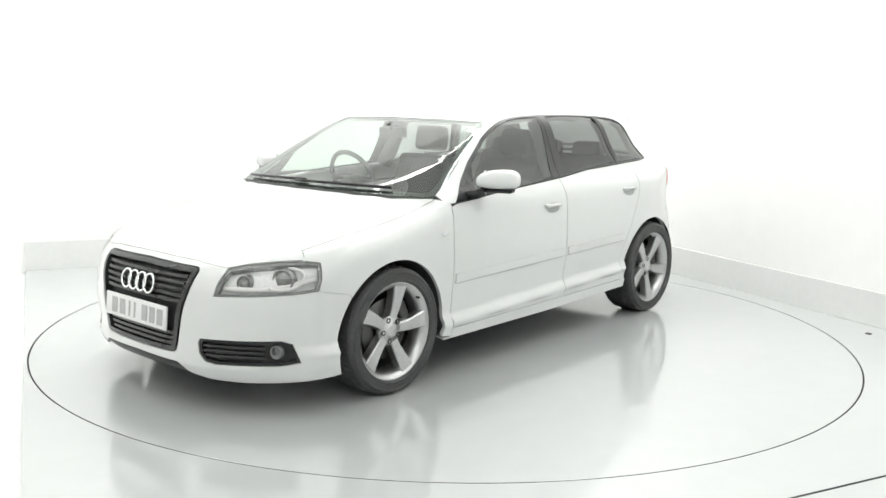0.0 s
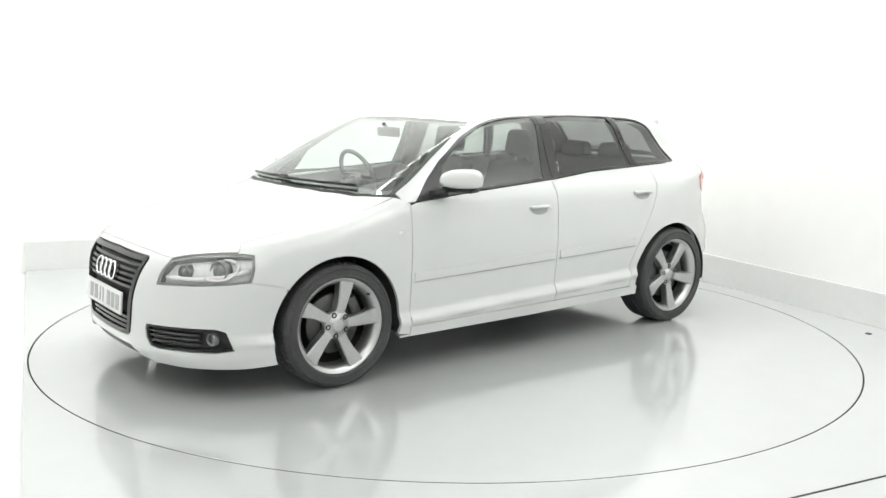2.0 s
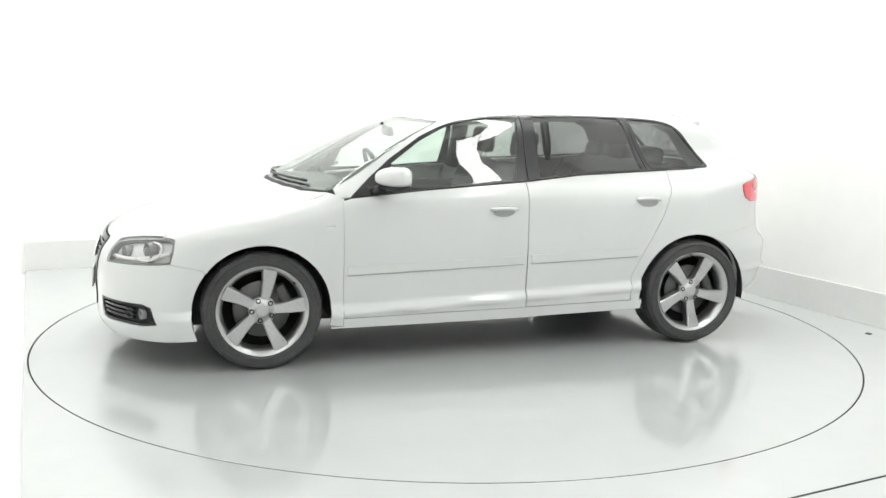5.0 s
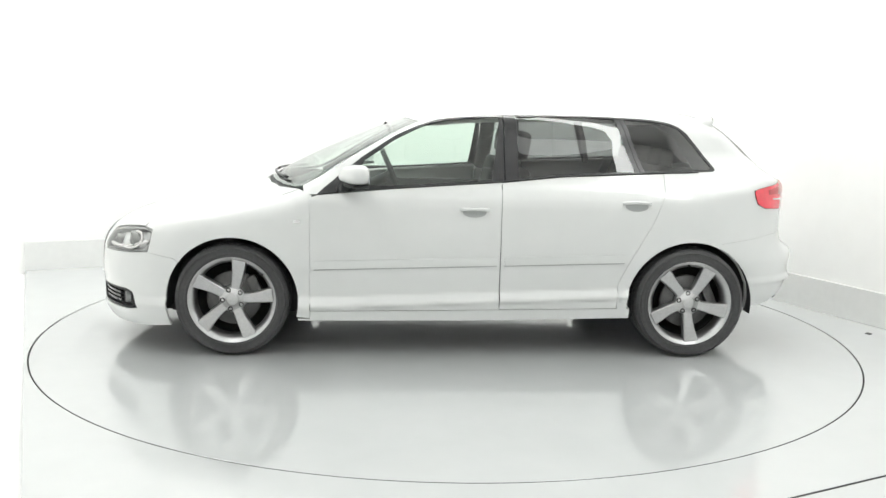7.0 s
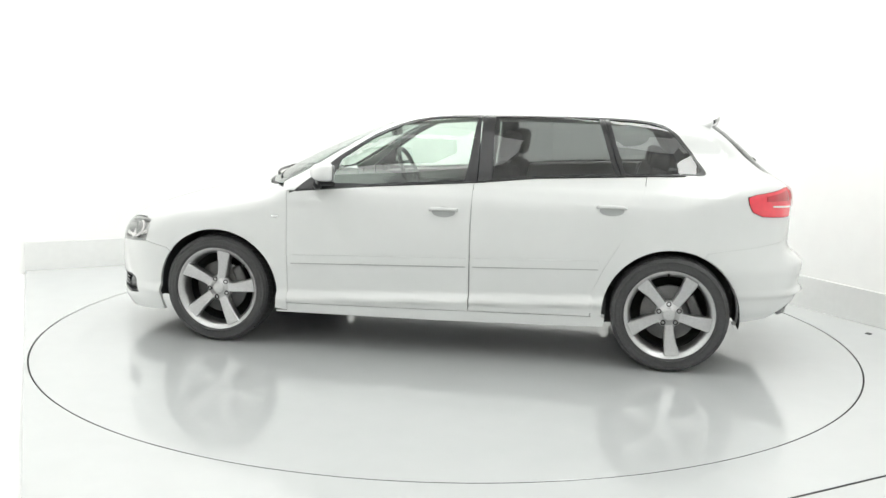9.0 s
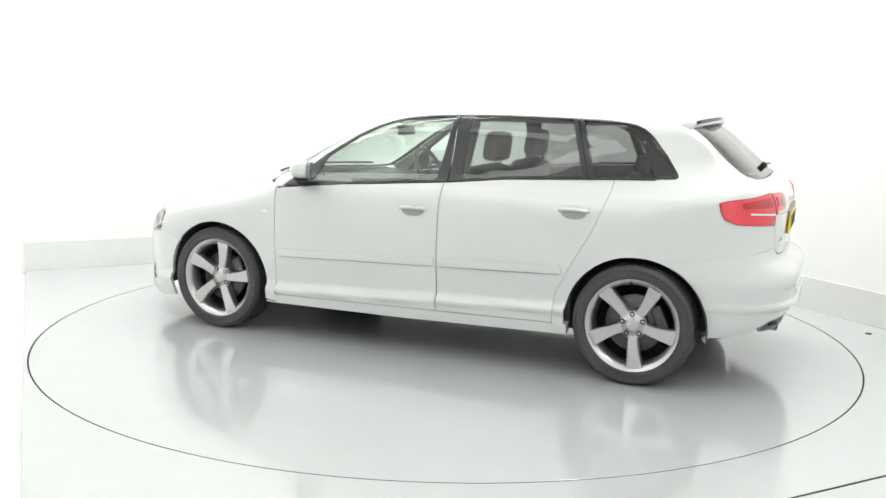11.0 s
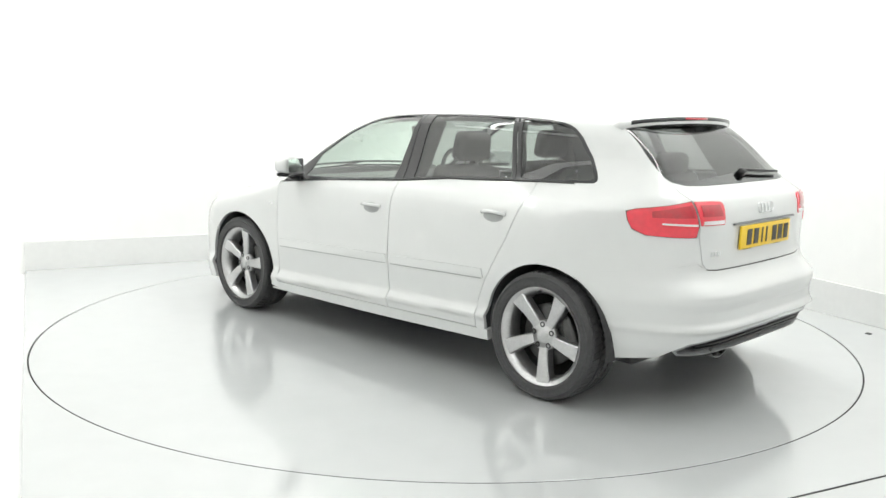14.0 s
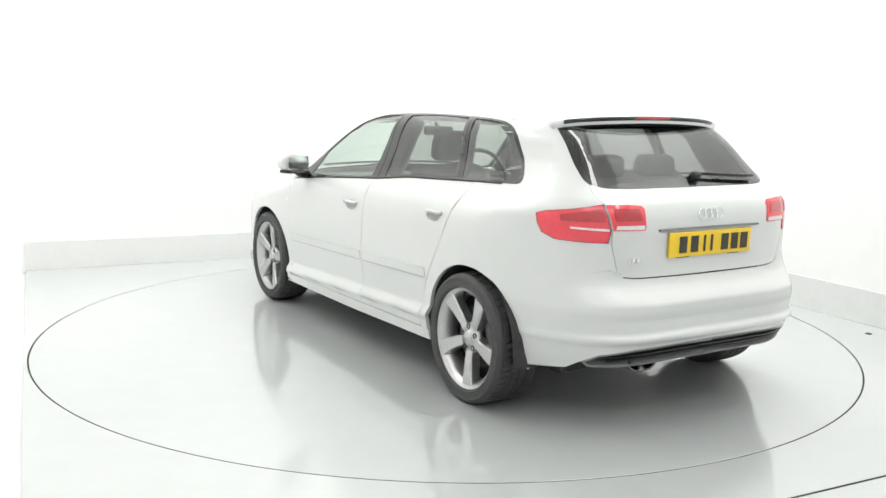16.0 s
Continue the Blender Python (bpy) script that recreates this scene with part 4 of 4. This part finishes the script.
def build_wheel(x, y_sign, offset):
    """Wheel space: y points out of the car."""
    w = part("wheel", lathe([(0.195, -0.19), (0.215, -0.17), (0.205, -0.10), (0.208, -0.03), (0.226, -0.006), (0.2385, 0.0), (0.2415, 0.003), (0.2415, -0.006), (0.236, -0.02), (0.220, -0.05), (0.228, -0.19)], 72), M_ALLOY, car, "five-spoke grey alloy wheel")
    w.matrix_basis = pose(x, y_sign * 0.868, HUB_Z, 0, 0, 0 if y_sign > 0 else 180)
    R = TYRE_R
    tyre = lathe([(0.228, -0.205), (0.245, -0.222), (0.275, -0.226), (0.300, -0.214), (R - 0.009, -0.200), (R - 0.006, -0.180), (R - 0.006, -0.030), (R - 0.008, -0.006), (0.303, 0.006), (0.292, 0.012), (0.2915, 0.0135), (0.289, 0.0135), (0.2885, 0.012), (0.276, 0.0155), (0.262, 0.0155),
                  (0.2555, 0.0135), (0.255, 0.015), (0.252, 0.0145), (0.245, 0.008), (0.2405, 0.001), (0.232, -0.02)], 96)
    part("tyre", tyre, M_RUBBER, w, "low-profile black tyre")
    # tread: four rows of skewed blocks on the tyre
    tread, side_way = bmesh.new(), 1 if x > 0 else -1
    for row, (y0, y1) in enumerate(((-0.196, -0.152), (-0.135, -0.111), (-0.095, -0.071), (-0.054, -0.010))):
        for k in range(58):
            a0, a1 = 2 * math.pi * (k + 0.5 * (row % 2)) / 58, 2 * math.pi * (k + 0.5 * (row % 2) + 0.80) / 58
            skew = side_way * (0.035 if row < 2 else -0.035)
            low, high = [], []
            for a, yy, sk in ((a0, y0, 0), (a1, y0, 0), (a1, y1, skew), (a0, y1, skew)):
                edge = 0.004 if (row == 0 and yy == y0) or (row == 3 and yy == y1) else 0.0
                low.append(tread.verts.new(((R - 0.008) * math.cos(a + sk), yy, (R - 0.008) * math.sin(a + sk))))
                high.append(tread.verts.new(((R - edge) * math.cos(a + sk), yy, (R - edge) * math.sin(a + sk))))
            tread.faces.new(high)
            for i in range(4):
                tread.faces.new((low[i], low[(i + 1) % 4], high[(i + 1) % 4], high[i]))
    part("tread", tread, M_RUBBER, w, "blocky black tyre tread", smooth=False)
    valve = part("valve", tube([(0, -0.012, 0), (0, 0.010, 0)], 0.006, 8), M_PLASTIC, w, "small black tyre valve")
    va = radians(offset + 36)
    valve.location = ((-1 if y_sign > 0 else 1) * 0.218 * math.cos(va), -0.004, 0.218 * math.sin(va))
    # five broad swept spokes
    for k in range(5):
        a0 = radians(offset + 72 * k)
        bm = bmesh.new()
        rows = []
        for r, lead, trail, dep in ((0.030, 0.028, -0.028, -0.026), (0.062, 0.026, -0.026, -0.026), (0.10, 0.027, -0.029, -0.020), (0.15, 0.034, -0.031, -0.013), (0.195, 0.044, -0.032, -0.007), (0.226, 0.052, -0.033, -0.004)):
            ring = []
            for s, dy in ((lead, -0.05), (lead - 0.001, -0.006), (lead - 0.006, 0.0), (trail + 0.006, 0.0), (trail + 0.001, -0.006), (trail, -0.05)):
                if r < 0.05:
                    px, pz = r * math.cos(a0) - s * math.sin(a0), r * math.sin(a0) + s * math.cos(a0)
                else:
                    c2 = math.sqrt(max(r * r - s * s, 0))
                    px, pz = c2 * math.cos(a0) - s * math.sin(a0), c2 * math.sin(a0) + s * math.cos(a0)
                ring.append(bm.verts.new((-px if y_sign > 0 else px, dep + dy, pz)))
            rows.append(ring)
        for r0, r1 in zip(rows, rows[1:]):
            for i in range(5):
                bm.faces.new((r0[i], r0[i + 1], r1[i + 1], r1[i]))
            bm.faces.new((r0[5], r0[0], r1[0], r1[5]))
        bm.faces.new(rows[-1])
        part("spoke", bm, M_ALLOY, w, smooth=False)
        am = a0 + radians(36)
        bolt = lathe([(0.014, -0.03), (0.014, -0.020), (0.0125, -0.018), (0.0085, -0.019), (0.008, -0.030), (0.001, -0.031)], 12)
        ob = part("wheel_bolt", bolt, M_ALLOYDARK, w, "dark recessed wheel bolt")
        ob.location = ((-1 if y_sign > 0 else 1) * 0.056 * math.cos(am), -0.004, 0.056 * math.sin(am))
    part("hub", lathe([(0.075, -0.06), (0.074, -0.032), (0.066, -0.026), (0.036, -0.025), (0.034, -0.018), (0.030, -0.015), (0.001, -0.014)], 40), M_ALLOY, w, "grey hub with round cap")
    part("brake_disc", lathe([(0.06, -0.075), (0.150, -0.075), (0.152, -0.078), (0.152, -0.095), (0.06, -0.095)], 48), M_DISC, w, "steel brake disc")
    part("barrel", lathe([(0.212, -0.05), (0.205, -0.10), (0.203, -0.17), (0.02, -0.175)], 48), M_ALLOYDARK, w, "dark inside of the wheel")
    ca = radians(25 if x > 0 else 15)
    cal = box((0.06, 0.06, 0.15), (0, 0, 0), (0, 0, 0), 0.015)
    c = part("brake_caliper", cal, M_DISC, w, "grey brake caliper")
    s = -1 if y_sign > 0 else 1
    c.matrix_basis = pose(s * 0.135 * math.cos(ca), -0.082, 0.135 * math.sin(ca), 0, s * -25, 0)
    return w


def build_under():
    """Wheel housings, floor pan and inner lining behind the gaps."""
    for cx in (AXLE, -AXLE):
        for s in (1, -1):
            bm = bmesh.new()
            prev = None
            n = 28
            for i in range(n + 1):
                a = radians(-8 + 196 * i / n)
                r = ARCH_R + 0.004
                ring = [bm.verts.new((cx + r * math.cos(a), s * y, 0.305 + r * math.sin(a))) for y in (0.845, 0.80, 0.55)]
                if prev:
                    for j in range(2):
                        bm.faces.new((prev[j], ring[j], ring[j + 1], prev[j + 1]))
                prev = ring
            part("wheel_housing", bm, M_UNDER, car, "dark wheel housing")
            inner = part("housing_wall", prism([((ARCH_R + 0.003) * math.cos(radians(a)), (ARCH_R + 0.003) * math.sin(radians(a))) for a in range(-8, 189, 7)], 0.01, "y"), M_UNDER, car, "dark wheel housing wall", smooth=False)
            inner.matrix_basis = pose(cx, s * 0.55, 0.305)
    pan = box((1.80, 1.56, 0.07), (0.0, 0, 0.245), (0, 0, 0), 0.02)
    pan = box((3.3, 1.06, 0.12), (0.05, 0, 0.235), (0, 0, 0), 0.02, bm=pan)
    pan = box((0.34, 1.2, 0.12), (1.82, 0, 0.26), (0, 0, 0), 0.02, bm=pan)
    pan = box((0.30, 1.1, 0.10), (-1.74, 0, 0.37), (0, 0, 0), 0.02, bm=pan)
    pan = box((0.9, 1.0, 0.35), (1.45, 0, 0.50), (0, 0, 0), 0.05, bm=pan)
    part("floor_pan", pan, M_UNDER, car, "dark underbody")
    for s in (1, -1):
        lin = box((1.86, 0.03, 0.62), (-0.02, s * 0.80, 0.56), (0, 0, 0), 0.01)
        part("door_lining", lin, M_DASH, car, "dark grey door lining")


def build_cabin():
    head = both(loop(WS_TOP[::-1] + [[-0.03, 0, 0]], WS_SIDE[::-1][:1] + [[-0.03, 0, 0]], on_side((0.15, 1.318), (-0.2, 1.345), (-0.6, 1.35), (-1.0, 1.34)), on_top((-1.25, 0.50), (-1.38, 0.48), (-1.43, 0.0))))
    panel("headlining", head, Section, M_LINING, car, "pale grey headlining", lift=-0.035, skirt=0.0, step=0.05)
    # dashboard across the car
    prof = [(1.04, 0.60), (1.08, 0.88), (0.95, 0.925), (0.74, 0.925), (0.60, 0.90), (0.54, 0.84), (0.56, 0.70), (0.66, 0.58)]
    b = bevel(prism(prof, 1.46, "y"), 0.025, 3)
    bmesh.ops.translate(b, vec=(0, -0.73, 0), verts=b.verts)
    part("dashboard", b, M_DASH, car, "dark grey soft dashboard")
    wheel = [(0.0, 0.185 * math.cos(a), 0.185 * math.sin(a)) for a in np.linspace(0, 2 * math.pi, 33)[:-1]]
    b = tube(wheel, 0.015, 8, None, True)
    b = box((0.05, 0.12, 0.10), (0.02, 0, -0.01), (0, 0, 0), 0.025, bm=b)
    for y, z in ((0.12, 0.01), (-0.12, 0.01)):
        b = box((0.02, 0.13, 0.035), (0.01, y, z), (0, 0, 0), 0.008, bm=b)
    b = box((0.02, 0.05, 0.13), (0.01, 0, -0.11), (0, 0, 0), 0.008, bm=b)
    st = part("steering_wheel", b, M_DASH, car, "dark leather steering wheel")
    st.matrix_basis = pose(0.40, -0.36, 0.93, 0, 24, 0)
    column = part("steering_column", tube([(0.42, -0.36, 0.92), (0.64, -0.36, 0.83)], 0.035, 12), M_DASH, car, "dark steering column")

    def seat(x, y, w, z0, lean, high):
        cush = box((0.50, w, 0.16), (x + 0.20, y, z0), (0, -6, 0), 0.05, 3)
        s = part("seat", cush, M_CLOTH, car, "dark grey cloth seat")
        back = box((0.15, w, high), (0, 0, high / 2), (0, 0, 0), 0.05, 3)
        for v in back.verts:
            v.co.y *= 1.0 - 0.16 * max(0.0, v.co.z / high - 0.45)
        bmesh.ops.transform(back, matrix=pose(x - 0.02, y, z0 + 0.02, 0, -lean, 0), verts=back.verts)
        part("backrest", back, M_CLOTH, s)
        return s

    def headrest(x, y, z, owner, w=0.26, h=0.17, gap=0.055):
        b = box((0.10, w, h), (0, 0, 0), (0, 0, 0), 0.045, 3)
        for v in b.verts:
            v.co.y *= 1 - 0.9 * max(0.0, v.co.z) / h * 0.25
        bmesh.ops.transform(b, matrix=pose(x, y, z, 0, -8, 0), verts=b.verts)
        hr = part("headrest", b, M_CLOTH, owner)
        for s in (0.055, -0.055):
            part("headrest_post", tube([(x, y + s, z - h / 2 - gap), (x, y + s, z - h / 2 + 0.03)], 0.006, 6), M_CHROME, hr, "thin chrome post")

    for y in (0.37, -0.37):
        s = seat(-0.15, y, 0.50, 0.46, 16, 0.60)
        headrest(-0.355, y, 1.175, s)
    s = seat(-1.02, 0.0, 1.24, 0.50, 20, 0.58)
    for y in (0.36, 0.0, -0.36):
        headrest(-1.225, y, 1.105, s, 0.25, 0.13, 0.03)
    part("parcel_shelf", box((0.45, 1.15, 0.02), (-1.50, 0, 0.985), (0, 0, 0), 0.006), M_DASH, car, "dark grey parcel shelf")
    for s in (1, -1):
        p = on_side((-0.235, 0.98), (-0.25, 1.10), (-0.262, 1.22), (-0.262, 1.32))
        part("centre_pillar", tube(p * [1, s, 1] - [[0, s * 0.075, 0]], 0.052, 10), M_DASH, car, "dark inner centre pillar")
        p = on_side((-1.0, 1.02), (-0.965, 1.15), (-0.93, 1.25), (-0.90, 1.33))
        part("rear_pillar", tube(p * [1, s, 1] - [[0, s * 0.035, 0]], 0.022, 10), M_DASH, car, "dark inner rear pillar")
    part("inner_mirror", merge(box((0.03, 0.22, 0.06), (0.42, 0.0, 1.235), (0, 10, 0), 0.014), tube([(0.42, 0, 1.25), (0.46, 0, 1.285)], 0.012, 8)), M_BLACK, car, "black inside rear-view mirror")
    part("bulkhead", box((0.03, 1.30, 0.45), (1.08, 0, 0.66)), M_UNDER, car, "dark bulkhead")
    part("boot_lining", box((0.5, 1.06, 0.52), (-1.57, 0, 0.66), (0, 0, 0), 0.03), M_UNDER, car, "dark boot lining")
    # front wipers
    for ya, yb in ((-0.62, 0.02), (-0.05, 0.56)):
        ys = np.linspace(ya, yb, 9)
        q = on_top(*[(1.165 - 0.36 * y * y - 0.035 - 0.02 * (y - ya), y) for y in ys])
        part("windscreen_wiper", tube(q + normal_at(q) * 0.014, 0.008, 8), M_BLACK, car, "black windscreen wiper")


build_shell()
for x, off in ((AXLE, 5), (-AXLE, 58)):
    for s in (1, -1):
        build_wheel(x, s, off)
build_under()
build_cabin()

# ---- what moves: the table turns and carries the car ----
OFFSET = Vector((0.0496, 0.1386, 0))
TURN = [(0.0, 229.72), (0.5, 227.85), (1.0, 225.14), (1.5, 221.80), (2.0, 218.35), (2.5, 214.93), (3.0, 211.5), (3.5, 208.05), (4.0, 204.52), (4.5, 201.1), (5.0, 197.7), (5.5, 194.3), (6.0, 190.9), (6.5, 187.50), (7.0, 184.08), (7.5, 180.61), (8.0, 177.15),
        (8.5, 173.76), (9.0, 170.42), (9.5, 167.0), (10.0, 163.6), (10.5, 160.2), (11.0, 156.85), (11.5, 153.45), (12.0, 149.95), (12.5, 146.40), (13.0, 142.82), (13.5, 139.30), (14.0, 135.80), (14.5, 132.35), (15.0, 128.90), (15.5, 125.42), (16.0, 121.90)]


def motions():
    rows, disc = [], []
    for t, a in TURN:
        m = pose(0, 0, 0, 0, 0, a)
        rows.append((t, m @ Matrix.Translation(-OFFSET)))
        disc.append((t, m))
    walk(car, rows)
    walk(table, disc)


motions()
